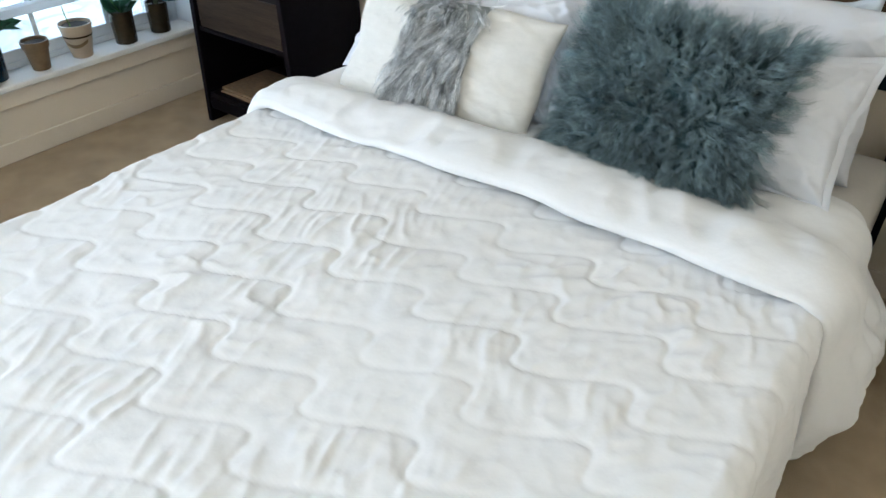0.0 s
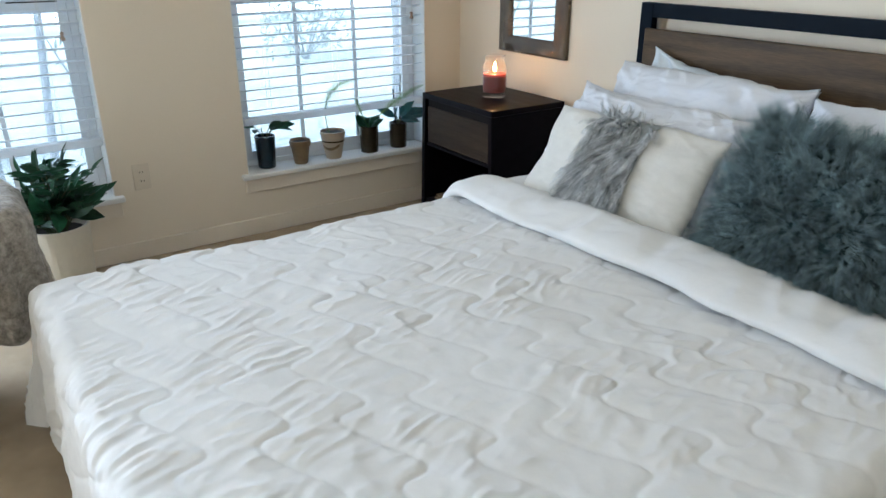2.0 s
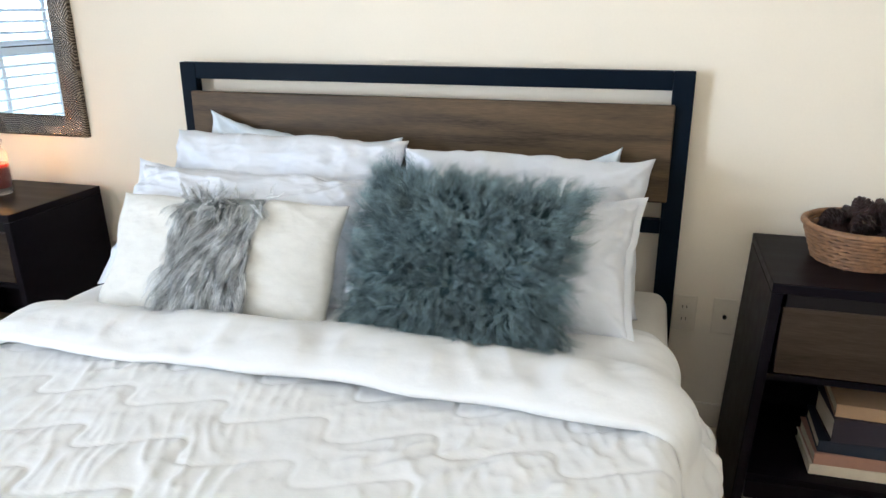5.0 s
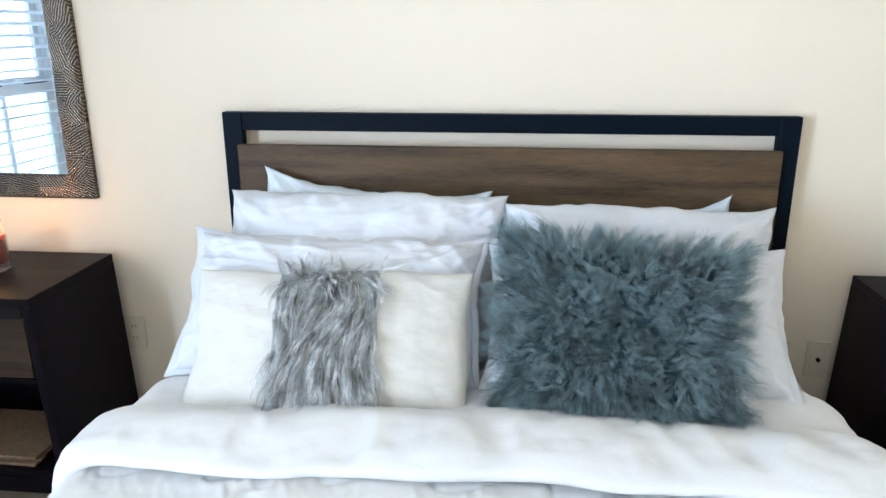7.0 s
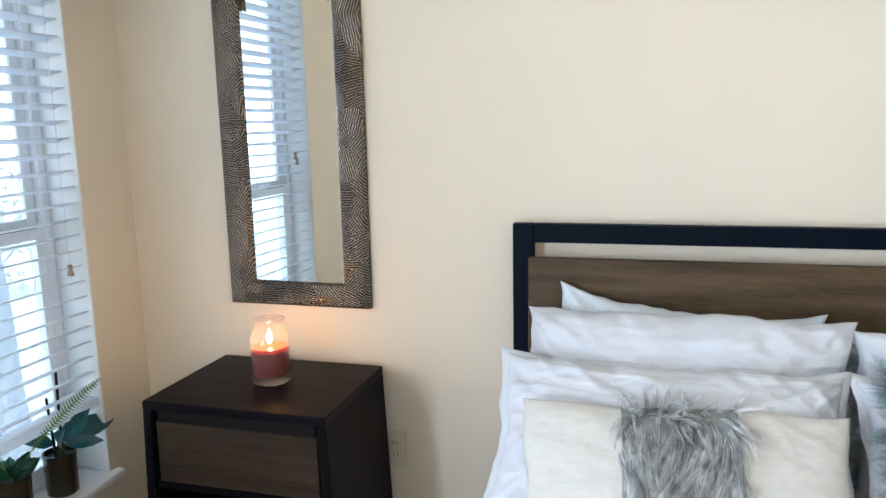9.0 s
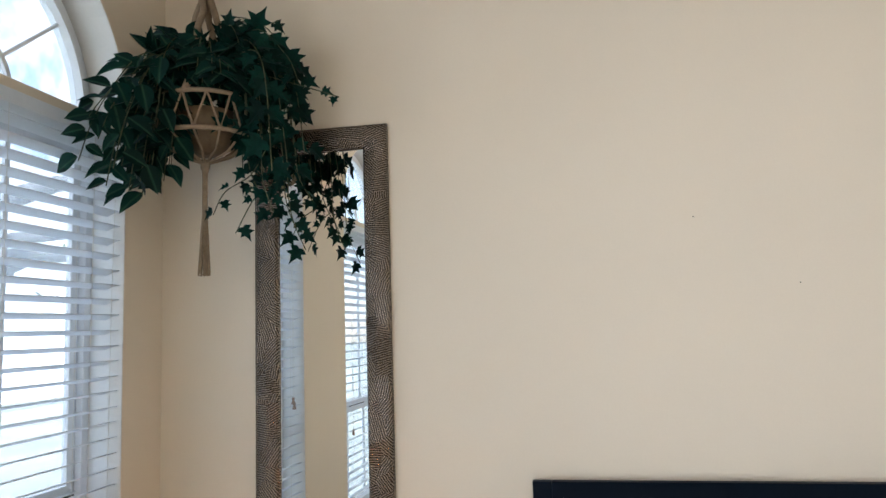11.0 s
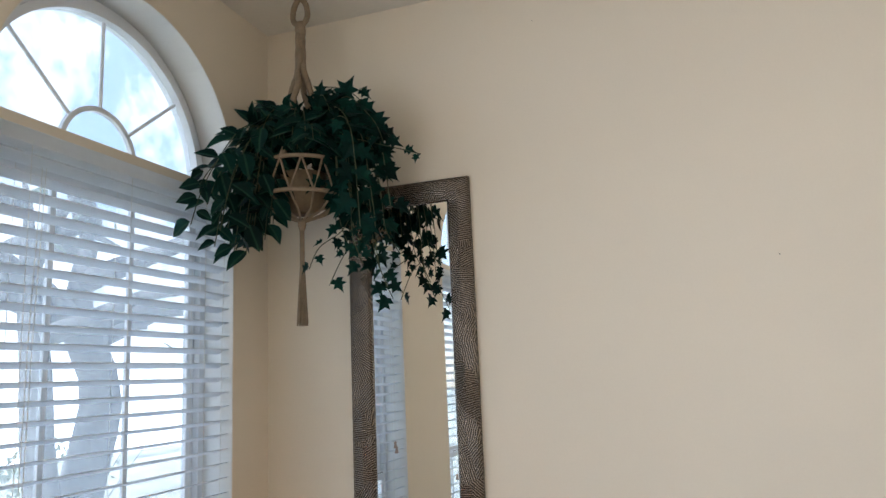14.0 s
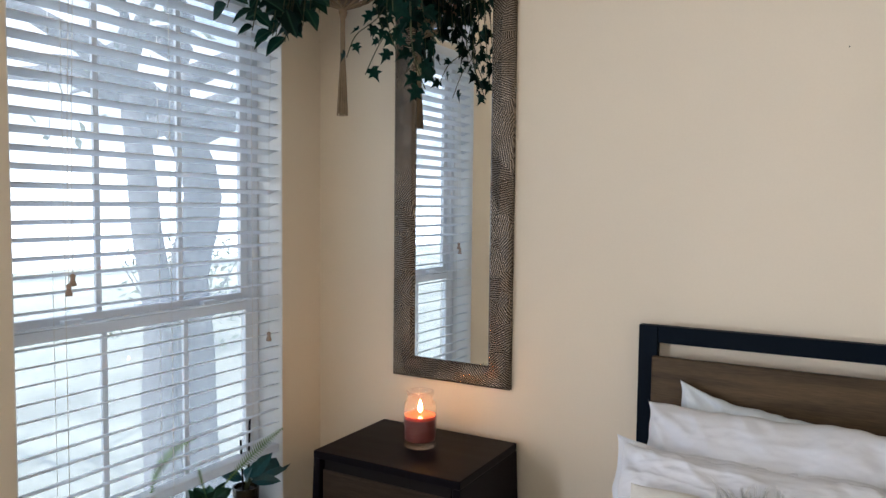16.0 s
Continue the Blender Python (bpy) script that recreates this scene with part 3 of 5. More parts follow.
def quilt_sheet():
    """The coverlet: flat over the mattress, hanging down at both sides and the foot, with puffs and puckers."""
    half, r = (BX1 - BX0) / 2, 0.042
    cx, y_head, drop = (BX0 + BX1) / 2, -0.60, 0.40
    step = 0.0058
    nu, nv = int((2 * half + 2 * drop) / step), int((abs(BFOOT) + y_head + drop) / step)
    verts, faces = [], []
    for j in range(nv + 1):
        v = y_head - (abs(BFOOT) + y_head + drop) * j / nv
        for i in range(nu + 1):
            u = -half - drop + (2 * half + 2 * drop) * i / nu
            ex, ey = max(0.0, abs(u) - half + r), max(0.0, BFOOT + r - v)
            sx = 1 if u > 0 else -1
            d = max(ex, ey) + 0.25 * min(ex, ey)
            # rounded edge of the mattress
            x, y, z = cx + max(r - half, min(half - r, u)), max(BFOOT + r, v), BTOP
            nx, ny, nz = 0.0, 0.0, 1.0
            if d > 0:
                t = min(1.0, d / (r * 1.57))
                z -= r * (1 - math.cos(t * 1.57)) + max(0.0, d - r * 1.57)
                out = r * math.sin(t * 1.57)
                hang = max(0.0, d - 0.05)
                wx = ex / (ex + ey)
                wave = 0.016 * math.sin(v * 17 + 1.0) * wx ** 2 + 0.016 * math.sin(u * 15) * (1 - wx) ** 2
                out += hang * 0.05 + wave * min(1, hang * 5)
                corner = min(ex, ey)
                if ex > 0:
                    x += sx * (out + 0.16 * corner)
                if ey > 0:
                    y -= out + 0.16 * corner
                m = math.hypot(ex, ey)
                nx, ny, nz = sx * ex / m * math.sin(t * 1.57), -ey / m * math.sin(t * 1.57), math.cos(t * 1.57)
            q = seam(u, v)
            m = 0.5 + 0.5 * noise.noise(Vector((u * 2.3, v * 2.3, 4)))
            wu, wv = u + 0.020 * noise.noise(Vector((u * 7, v * 7, 0))), v + 0.02 * noise.noise(Vector((u * 7, v * 7, 8)))
            p1 = max(0, 1 - 2.1 * abs(noise.noise(Vector((wu * 32 + v * 10, wv * 6 - u * 2, 3.1)))))
            p2 = max(0, 1 - 2.1 * abs(noise.noise(Vector((wu * 17 - v * 11, wv * 13 + u * 7, 6.7)))))
            puck = (m * p1 + (1 - m) * p2) ** 2
            fade = 0.62 + 0.95 * noise.noise(Vector((u * 3.6, v * 4.2, 9.0)))
            fade = max(0.12, min(1.25, fade))
            h = 0.0056 * (0.65 + 0.6 * max(0.0, fade - 0.12)) * q + (0.0073 + 0.0025 * min(1.0, max(0.0, -v - 1.0))) * puck * fade * (0.20 + 0.80 * q) + 0.010 * fbm(u * 2.2, v * 2.2) + 0.0012 * noise.noise(Vector((u * 40, v * 30, 5)))
            h += 0.006 * max(0, noise.noise(Vector((u * 3 + v * 9, v * 4 - u * 7, 2)))) * (1 if d > 0 else 0.3)
            z = max(z, 0.035)
            verts.append((x + nx * h, y + ny * h, z + nz * h))
    w = nu + 1
    faces = [(j * w + i, (j + 1) * w + i, (j + 1) * w + i + 1, j * w + i + 1) for j in range(nv) for i in range(nu)]
    return verts, faces


def shifted(vf, o):
    return [(x - o[0], y - o[1], z - o[2]) for x, y, z in vf[0]], vf[1]


coverlet = thing("quilt", (2.105, -1.4, 0.5), "white stitched quilt with wavy seams, its top folded back", "quilt")
raw("coverlet", *shifted(quilt_sheet(), (2.105, -1.4, 0.5)), QUILT, coverlet, smooth=True)


def fold_band():
    """The thick turned-back top of the quilt, that bulges and hangs over both sides of the bed."""
    cx, half, rr = (BX0 + BX1) / 2, (BX1 - BX0) / 2 - 0.030, 0.07
    drop_l, drop_r = 0.33, 0.40
    total = 2 * half + drop_l + drop_r
    nu, nv = 330, 58
    verts, faces = [], []
    for i in range(nu + 1):
        u = -half - drop_l + total * i / nu
        sx = 1 if u > 0 else -1
        ex = max(0.0, abs(u) - half + 0.045)
        for j in range(nv + 1):
            k = j / nv
            # closed cross-section: under edge, round lip, top, and back under the pillows
            a = k * 2.0
            edge = -0.922 + 0.010 * u + 0.010 * math.sin(u * 5 + 1) + 0.006 * math.sin(u * 17)
            side = max(0.0, min(1.0, (abs(u) - half + 0.30) / 0.30))
            back = -0.44 + 0.03 * math.sin(u * 4) - (0.10 if sx < 0 else 0.04) * side
            if a < 0.35:
                s = a / 0.35
                y, h = edge + 0.085 - 0.080 * s, 0.002 + 0.005 * s
            elif a < 0.6:
                s = (a - 0.35) / 0.25
                y, h = edge + 0.005 - 0.020 * math.sin(s * math.pi) ** 0.8 + 0.004 * s, 0.007 + 0.029 * s
            else:
                s = (a - 0.6) / 1.4
                y = edge + 0.009 + (back - edge) * s
                dip = max(0.0, min(1.0, (s - 0.22) / 0.33))
                h = (0.036 + 0.022 * math.sin(min(1, s * 4) * 1.57)) * (1 - 0.66 * dip * dip * (3 - 2 * dip))
                if s > 0.85:
                    h -= (s - 0.85) / 0.15 * 0.022
            h *= 1 - (0.12 if sx < 0 else 0.0) * side * min(1.0, max(0.0, (a - 0.4) / 0.5))
            puff = 0.011 * fbm(u * 3.2, y * 6, 4) + 0.007 * ridged(u, y, 10, 0.7) * (a > 0.6)
            puff += 0.006 * noise.noise(Vector((u * 14, y * 9, 7)))
            h += puff * min(1, h / 0.04) 
            x, z = cx + max(-half + 0.045, min(half - 0.045, u)), BTOP + 0.012
            if ex > 0:
                t = min(1.0, ex / (rr * 1.57))
                hang = max(0.0, ex - rr * 1.57)
                ox = (rr + h) * math.sin(t * 1.57)
                z = BTOP + 0.012 - rr + (rr + h) * math.cos(t * 1.57) - hang
                bulge = (0.085 if sx > 0 else 0.030) * math.sin(min(1, hang / 0.33) * math.pi * 0.9) + 0.03 * fbm(y * 8, z * 6, sx * 2) + 0.020 * noise.noise(Vector((y * 17, z * 6, 3.0 + sx)))
                hug = 0.2 + 0.8 * min(1.0, max(0.0, (k - 0.2) / 0.45))
                x += sx * (ox + bulge * hug * min(1.0, hang * 12))
                y += 0.05 * hang * (0.5 - k) * 2 - 0.10 * hang
                pts = (x, y, max(0.05, z))
            else:
                pts = (x, y, z + h)
            verts.append(pts)
    w = nv + 1
    faces = [(i * w + j, i * w + j + 1, (i + 1) * w + j + 1, (i + 1) * w + j) for i in range(nu) for j in range(nv)]
    return verts, faces


band = raw("turned_back_band", *shifted(fold_band(), (2.105, -1.4, 0.5)), QUILT, coverlet, "plump turned-back edge of the quilt", smooth=True)
sol = band.modifiers.new("thickness", "SOLIDIFY")
sol.thickness, sol.offset = 0.006, -1


# ---- pillows ----
SAG = {1.3: 0.17, 2.9: 0.20, 4.1: -0.01, 5.7: 0.0, 6.2: 0.075, 7.9: 0.09}


def pillow_point(u, v, w, h, t, side, seed, flat=0.5):
    """A point of a stuffed pillow, u and v from -1 to 1, side 1 in front and -1 behind."""
    k = max(0.0, (1 - abs(u) ** 2.6)) ** flat * max(0.0, (1 - abs(v) ** 2.6)) ** flat
    sag = SAG.get(seed, 0.055)
    x = u * w / 2 * (1 - 0.05 * (1 - abs(v)) * abs(u))
    z = v * h / 2 * (1 - sag * (1 - abs(u) ** 2.8) * abs(v))
    x += 0.012 * noise.noise(Vector((v * 1.6, seed, 1.0))) * abs(u) ** 4
    z += 0.014 * noise.noise(Vector((u * 2.0, seed, 5.0))) * abs(v) ** 4
    cr = 0.018 * fbm(u * 2.0 + seed, v * 2.0, side) + 0.006 * ridged(u + seed, v * 0.7 - 0.5 * u, 4, 0.6) ** 2 + 0.016 * ridged(u * 0.5 + seed, v * 0.3 + 0.4 * u, 5, 1.7) * (abs(u) ** 1.2 + abs(v) ** 3) * 0.9
    cr *= 0.25 if seed in (8.5, 9.5) else 0.62
    cr += (0.003 if seed == 8.5 else 0.008) * math.sin(12 * math.atan2(v, u) + seed * 3) * min(1, (u * u + v * v)) * k
    if seed < 8:
        # drawn-out corners, a rippling seam and the puckers that run in from it
        ear = (abs(u) * abs(v)) ** 9
        x += 0.010 * ear * u
        z += 0.006 * ear * v
        z += 0.0045 * noise.noise(Vector((u * 9, seed * 2, v))) * abs(v) ** 6
        x += 0.0045 * noise.noise(Vector((v * 6, seed * 2, u + 4))) * abs(u) ** 6
        cr += 0.0075 * noise.noise(Vector((u * 8.5 + 0.8 * v, v * 1.3, seed + side))) * abs(v) ** 2.5
        cr += 0.0075 * noise.noise(Vector((v * 6.0 + 0.8 * u, u * 1.3, seed - side))) * abs(u) ** 2.5
        for cu, cv in ((-1, -1), (1, -1), (-1, 1), (1, 1)):
            du, dv = u - cu * 1.05, (v - cv * 1.05) * h / w
            fan, far = math.atan2(dv, du), math.hypot(du, dv)
            cr += 0.014 * max(0.0, 1 - far / 0.75) ** 0.8 * noise.noise(Vector((fan * 4.5, far * 1.3, seed * 3 + cu + 2 * cv)))
        cr += 0.0055 * (max(0.0, 1 - 3.2 * abs(noise.noise(Vector((u * 1.6 + 0.5 * v + seed, v * 2.6 - 0.4 * u, seed))))) ** 2 - 0.3)
    y = -side * (t / 2 * k + cr * min(1, k * 3))
    if seed < 8:
        y += 0.007 * noise.noise(Vector((u * 7, v * 5, seed * 5))) * max(abs(u), abs(v)) ** 8
    return Vector((x, y, z))


def pillow_mesh(w, h, t, seed, n=104, flat=0.5):
    verts, faces, idx = [], [], {}
    for side in (1, -1):
        for j in range(n + 1):
            for i in range(n + 1):
                u, v = -1 + 2 * i / n, -1 + 2 * j / n
                u, v = math.copysign(abs(u) ** 0.8, u), math.copysign(abs(v) ** 0.8, v)
                rim = i in (0, n) or j in (0, n)
                if rim and side == -1:
                    idx[side, i, j] = idx[1, i, j]
                    continue
                idx[side, i, j] = len(verts)
                verts.append(tuple(pillow_point(u, v, w, h, t, side, seed, flat)))
        for j in range(n):
            for i in range(n):
                q = [idx[side, i, j], idx[side, i + 1, j], idx[side, i + 1, j + 1], idx[side, i, j + 1]]
                faces.append(tuple(q if side == 1 else q[::-1]))
    return verts, faces


def flange(w, h, ex, seed, n=60):
    """The flat hem round a pillowcase."""
    verts, faces = [], []
    loop = []
    for a, b in (((-1, -1), (1, -1)), ((1, -1), (1, 1)), ((1, 1), (-1, 1)), ((-1, 1), (-1, -1))):
        for k in range(n):
            loop.append((a[0] + (b[0] - a[0]) * k / n, a[1] + (b[1] - a[1]) * k / n))
    for u, v in loop:
        p = pillow_point(u, v, w, h, 0, 1, seed)
        q = Vector((p.x + ex * u * (1 if abs(u) > 0.99 else abs(u) ** 8), 0.006 * math.sin(9 * u + 7 * v + seed), p.z + ex * v * (1 if abs(v) > 0.99 else abs(v) ** 8)))
        for y in (-0.002, 0.002):
            verts += [(p.x * 0.97, p.y + y, p.z * 0.97), (q.x, q.y + y, q.z)]
    m = len(loop)
    for k in range(m):
        a, b = 4 * k, 4 * ((k + 1) % m)
        faces += [(a, a + 1, b + 1, b), (b + 2, b + 3, a + 3, a + 2), (a + 1, a + 3, b + 3, b + 1)]
    return verts, faces


def pillow(center, size, lean, turn, roll, material, label, seed, hem=0.0, group="bed pillows"):
    w, h, t = size
    ob = thing("pillow", (0, 0, 0), label, "pillow", group)
    ob.matrix_basis = pose(*center, -lean, roll, turn)
    raw("case", *pillow_mesh(w, h, t, seed), material, ob, smooth=True)
    if hem:
        raw("hem", *flange(w, h, hem, seed), material, ob, smooth=True)
    return ob


pillow((1.735, -0.140, 0.712), (0.64, 0.45, 0.12), 5, 0, 5.0, PILLOW_BLUE, "pale blue-white pillow leaning on the headboard behind others", 1.3)
pillow((2.425, -0.138, 0.688), (0.64, 0.41, 0.12), 6, 0, -2.5, PILLOW_BLUE, "pale blue-white pillow leaning on the headboard behind others", 2.9)
pillow((1.741, -0.272, 0.705), (0.755, 0.438, 0.22), 19, 0, 0, PILLOW, "white pillow leaning upright against the pillow behind", 4.1)
pillow((2.470, -0.275, 0.692), (0.690, 0.420, 0.22), 19, 0, 0.5, PILLOW, "white pillow leaning upright against the pillow behind", 5.7)
pillow((1.700, -0.460, 0.686), (0.735, 0.365, 0.20), 39, 0, 0.5, PILLOW, "white flanged pillow propped behind a small cushion", 6.2, 0.014)
pillow((2.450, -0.455, 0.676), (0.685, 0.352, 0.20), 41, 0, 1.0, PILLOW, "white flanged pillow propped behind a fur cushion", 7.9, 0.016)


# ---- cushions with fur ----
def locks(count, base, comb, length, spread, per, width, seed, curl=0.5, fly=0.15):
    """Fur in wavy locks: each a bundle of fine tapered strands that draw together and curl at the tip."""
    rng = random.Random(seed)
    verts, faces, segs = [], [], 5
    rnd = lambda k: Vector((rng.uniform(-k, k), rng.uniform(-k, k), rng.uniform(-k, k)))
    for _ in range(count):
        p, nrm = base(rng)
        way, ln = comb(p, nrm)
        wisp = max(0.0, ln - 0.88) * 3.0
        ln *= length * rng.uniform(0.65, 1.15)
        d = (nrm * 0.7 + way + rnd(0.4)).normalized()
        a = d.cross(Vector((rng.uniform(-1, 1), rng.uniform(-1, 1), rng.uniform(-1, 1)))).normalized()
        ph, line = rng.uniform(0, 6.3), [p]
        for k in range(segs):
            s = (k + 1) / segs
            b = d.cross(a).normalized()
            d = (d + way * 0.22 + (a * math.cos(ph + s * 5.5) + b * math.sin(ph + s * 5.5)) * curl * (0.3 + s)).normalized()
            line.append(line[-1] + d * ln / segs)
        for _ in range(per):
            o, loose = rnd(spread), rng.uniform(0.15, 0.5) if rng.random() > fly + wisp else rng.uniform(0.9, 2.6)
            cut, side = rng.uniform(0.75, 1.1), a.cross(rnd(1.0)).normalized()
            i0 = len(verts)
            for k in range(segs + 1):
                s = k / segs
                q = line[0].lerp(line[k], cut) + o * (1 - s * (1 - loose)) + rnd(0.0009) * s
                wd = side * width * (1 - 0.8 * s ** 1.5)
                verts += [tuple(q - wd), tuple(q + wd)]
            for k in range(segs):
                c = i0 + 2 * k
                faces.append((c, c + 1, c + 3, c + 2))
    return verts, faces


def fur_base(w, h, t, seed, ulim=(-1, 1), both=False):
    def f(rng):
        u, v = rng.uniform(*ulim), rng.uniform(-0.99, 0.99)
        side = 1 if not both or rng.random() < 0.8 else -1
        p = pillow_point(u, v, w, h, t, side, seed, 0.6)
        e = 0.02
        a = pillow_point(min(1, u + e), v, w, h, t, side, seed, 0.6) - pillow_point(max(-1, u - e), v, w, h, t, side, seed, 0.6)
        b = pillow_point(u, min(1, v + e), w, h, t, side, seed, 0.6) - pillow_point(u, max(-1, v - e), w, h, t, side, seed, 0.6)
        nrm = a.cross(b)
        return p, (nrm if nrm.y * side < 0 else -nrm).normalized()
    return f


lumbar = thing("throw_cushion", (0, 0, 0), "cream woven lumbar cushion with a grey shaggy fur band", "cushion")
lumbar.matrix_basis = pose(1.737, -0.606, 0.645, -34, 0.8, 4)
raw("cover", *pillow_mesh(0.660, 0.366, 0.14, 8.5, flat=0.6), WOOL, lumbar, smooth=True)
def band_backing(u0, u1, n=40):
    """A dark sheet just off the cover, its colour shading the gaps between the band's locks."""
    verts = []
    for j in range(n + 1):
        for i in range(n + 1):
            p = pillow_point(u0 + (u1 - u0) * i / n, -0.985 + 1.97 * j / n, 0.660, 0.366, 0.14, 1, 8.5, 0.6)
            verts.append((p.x, p.y - 0.003, p.z))
    return verts, [(j * (n + 1) + i, j * (n + 1) + i + 1, (j + 1) * (n + 1) + i + 1, (j + 1) * (n + 1) + i) for j in range(n) for i in range(n)]


def band_comb(p, nrm):
    """The long locks fall, but for those at the top, which stand up and part."""
    up = max(0.0, (p.z - 0.118 + 0.05 * noise.noise(p * 16)) / 0.07)
    return Vector((p.x * 1.2 + 0.9 * noise.noise(p * 9), -0.15, -1.25 + 1.5 * min(1.2, up))), 1 - 0.45 * min(1.0, up)


raw("band_ground", *band_backing(-0.37, 0.33), GREYHIDE, lumbar, "dark grey ground of the fur band", smooth=True)
raw("fur_band", *locks(500, fur_base(0.660, 0.366, 0.14, 8.5, (-0.38, 0.34)), band_comb, 0.098, 0.0055, 20, 0.00085, 3, 0.28, 0.12), GREYFUR, lumbar, "grey long shaggy fur band")

fur = thing("fur_cushion", (0, 0, 0), "teal-grey curly sheepskin fur cushion, square", "cushion")
fur.matrix_basis = pose(2.392, -0.578, 0.683, -34, 3.0, -4)
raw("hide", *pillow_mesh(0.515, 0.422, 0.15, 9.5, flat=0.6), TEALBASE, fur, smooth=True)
def curly_comb(p, nrm):
    """Locks stand up in the middle of the cushion and sweep outwards, longer, towards its rim."""
    out = Vector((p.x / 0.26, 0, p.z / 0.21))
    rim = min(1.0, max(abs(out.x), abs(out.z)))
    swirl = Vector((noise.noise(p * 14), 0, noise.noise(p * 14 + Vector((7, 0, 0)))))
    return out * (0.25 + 0.75 * rim * rim) + swirl * 1.1 * (1 - 0.5 * rim) + Vector((0, 0, -0.12)), 0.62 + 0.55 * rim * rim


raw("fur", *locks(2500, fur_base(0.515, 0.422, 0.15, 9.5, (-1, 1), True), curly_comb, 0.070, 0.0062, 34, 0.00042, 5, 0.55, 0.30), TEALFUR, fur, "long curly teal-grey fur in locks")
part("care_tag", rel(bx(-0.012, 0.012, -0.001, 0.001, -0.02, 0.0), (0, 0, 0)), PILLOW, fur).matrix_basis = pose(-0.262, -0.01, -0.10, 0, 70, 0)


# ---- bedside tables ----
def nightstand(x0, label):
    """A bedside table whose sides splay outwards to the floor, with one drawer over an open shelf."""
    w, d, h, sp = 0.545, 0.415, 0.668, 0.028
    ob = thing("nightstand", (x0 + w / 2, -0.250, 0), label, "nightstand", "bedside tables")
    half = w / 2
    part("top", bx(-half, half, -d / 2, d / 2, h - 0.026, h, bevel=0.003), ESPRESSO, ob)
    for s in (-1, 1):
        bm = bmesh.new()
        t, zt = 0.026, h - 0.0265
        prof = [(s * half, zt), (s * (half - t), zt), (s * (half + sp - t), 0.0), (s * (half + sp), 0.0)]
        f = [bm.verts.new((x, -d / 2, z)) for x, z in prof]
        g = [bm.verts.new((x, d / 2, z)) for x, z in prof]
        bm.faces.new(f), bm.faces.new(g[::-1])
        for k in range(4):
            bm.faces.new((f[k], g[k], g[(k + 1) % 4], f[(k + 1) % 4]))
        bmesh.ops.recalc_face_normals(bm, faces=bm.faces)
        bmesh.ops.bevel(bm, geom=bm.edges[:], offset=0.002, segments=1, affect="EDGES")
        part("side_panel", bm, ESPRESSO, ob)
    inn = half - 0.027
    bm = bx(-inn, inn, d / 2 - 0.012, d / 2 - 0.002, 0.08, h - 0.027)
    for v in bm.verts:
        v.co.x *= 1 + 0.178 * (h - v.co.z - 0.027)
    part("back_panel", bm, ESPRESSO, ob)
    part("divider", bx(-inn - 0.0098, inn + 0.0098, -d / 2 + 0.012, d / 2 - 0.013, 0.412, 0.428), ESPRESSO, ob)
    part("shelf", bx(-inn - 0.022, inn + 0.022, -d / 2 + 0.012, d / 2 - 0.013, 0.118, 0.136), ESPRESSO, ob)
    part("apron", bx(-inn - 0.022, inn + 0.022, -d / 2 + 0.006, -d / 2 + 0.024, 0.066, 0.1175, bevel=0.002), ESPRESSO, ob)
    dr = part("drawer", bx(-inn + 0.004, inn - 0.004, -d / 2 + 0.010, d / 2 - 0.02, 0.432, 0.606, bevel=0.003), DRAWER, ob, "grey-brown wood drawer front")
    # dark block in the finger groove over the drawer, standing in for its shade
    part("finger_groove", bx(-inn + 0.01, inn - 0.01, -d / 2 + 0.013, -d / 2 + 0.03, 0.6065, h - 0.027), DARK, dr)
    return ob


nightstand(0.340, "dark espresso wood nightstand with one drawer and open shelf")
nightstand(3.118, "dark espresso wood nightstand with books on its shelf")

mats = thing("placemat_stack", (0.60, -0.30, 0.1365), "flat woven brown seagrass mats stacked on the nightstand shelf", "placemat")
for k in range(3):
    bm = bx(-0.20, 0.20, -0.125, 0.13, 0.0006 + k * 0.0105, 0.0102 + k * 0.0105, bevel=0.004)
    for v in bm.verts:
        v.co.z += 0.022 * max(0, 0.5 - abs(v.co.x) * 2.4) * (k == 2) * (v.co.y > 0)
    part("mat", bm, SEAGRASS, mats).matrix_basis = pose(0, 0, 0, 0, 0, (-2, 3, -1)[k])

z = 0.1366
for k, (w, d, t, m, dx) in enumerate(((0.25, 0.18, 0.030, 4, 0.0), (0.25, 0.175, 0.036, 1, 0.005), (0.25, 0.18, 0.034, 3, 0.015), (0.24, 0.17, 0.066, 0, 0.03), (0.22, 0.16, 0.036, 2, 0.03))):
    bk = thing("book", (3.40 + dx, -0.315, z), ("cream", "rose-brown", "navy", "dark plum", "tan")[k] + " hardback book lying flat in a stack", "book", "stacked books")
    bk.rotation_euler[2] = radians((1, 2, -1, 3, -2)[k])
    part("page_block", bx(-w / 2 + 0.004, w / 2 - 0.003, -d / 2 + 0.003, d / 2 - 0.004, 0.003, t - 0.003), PAGES, bk)
    part("cover", bx(-w / 2, w / 2, -d / 2, d / 2, 0.0003, 0.0029), BOOKS[m], bk)
    part("cover", bx(-w / 2, w / 2, -d / 2, d / 2, t - 0.0029, t - 0.0002), BOOKS[m], bk)
    part("spine", bx(-w / 2, w / 2, -d / 2 - 0.0008, -d / 2 + 0.0026, 0.0028, t - 0.0028, bevel=0.001), BOOKS[m], bk)
    z += t

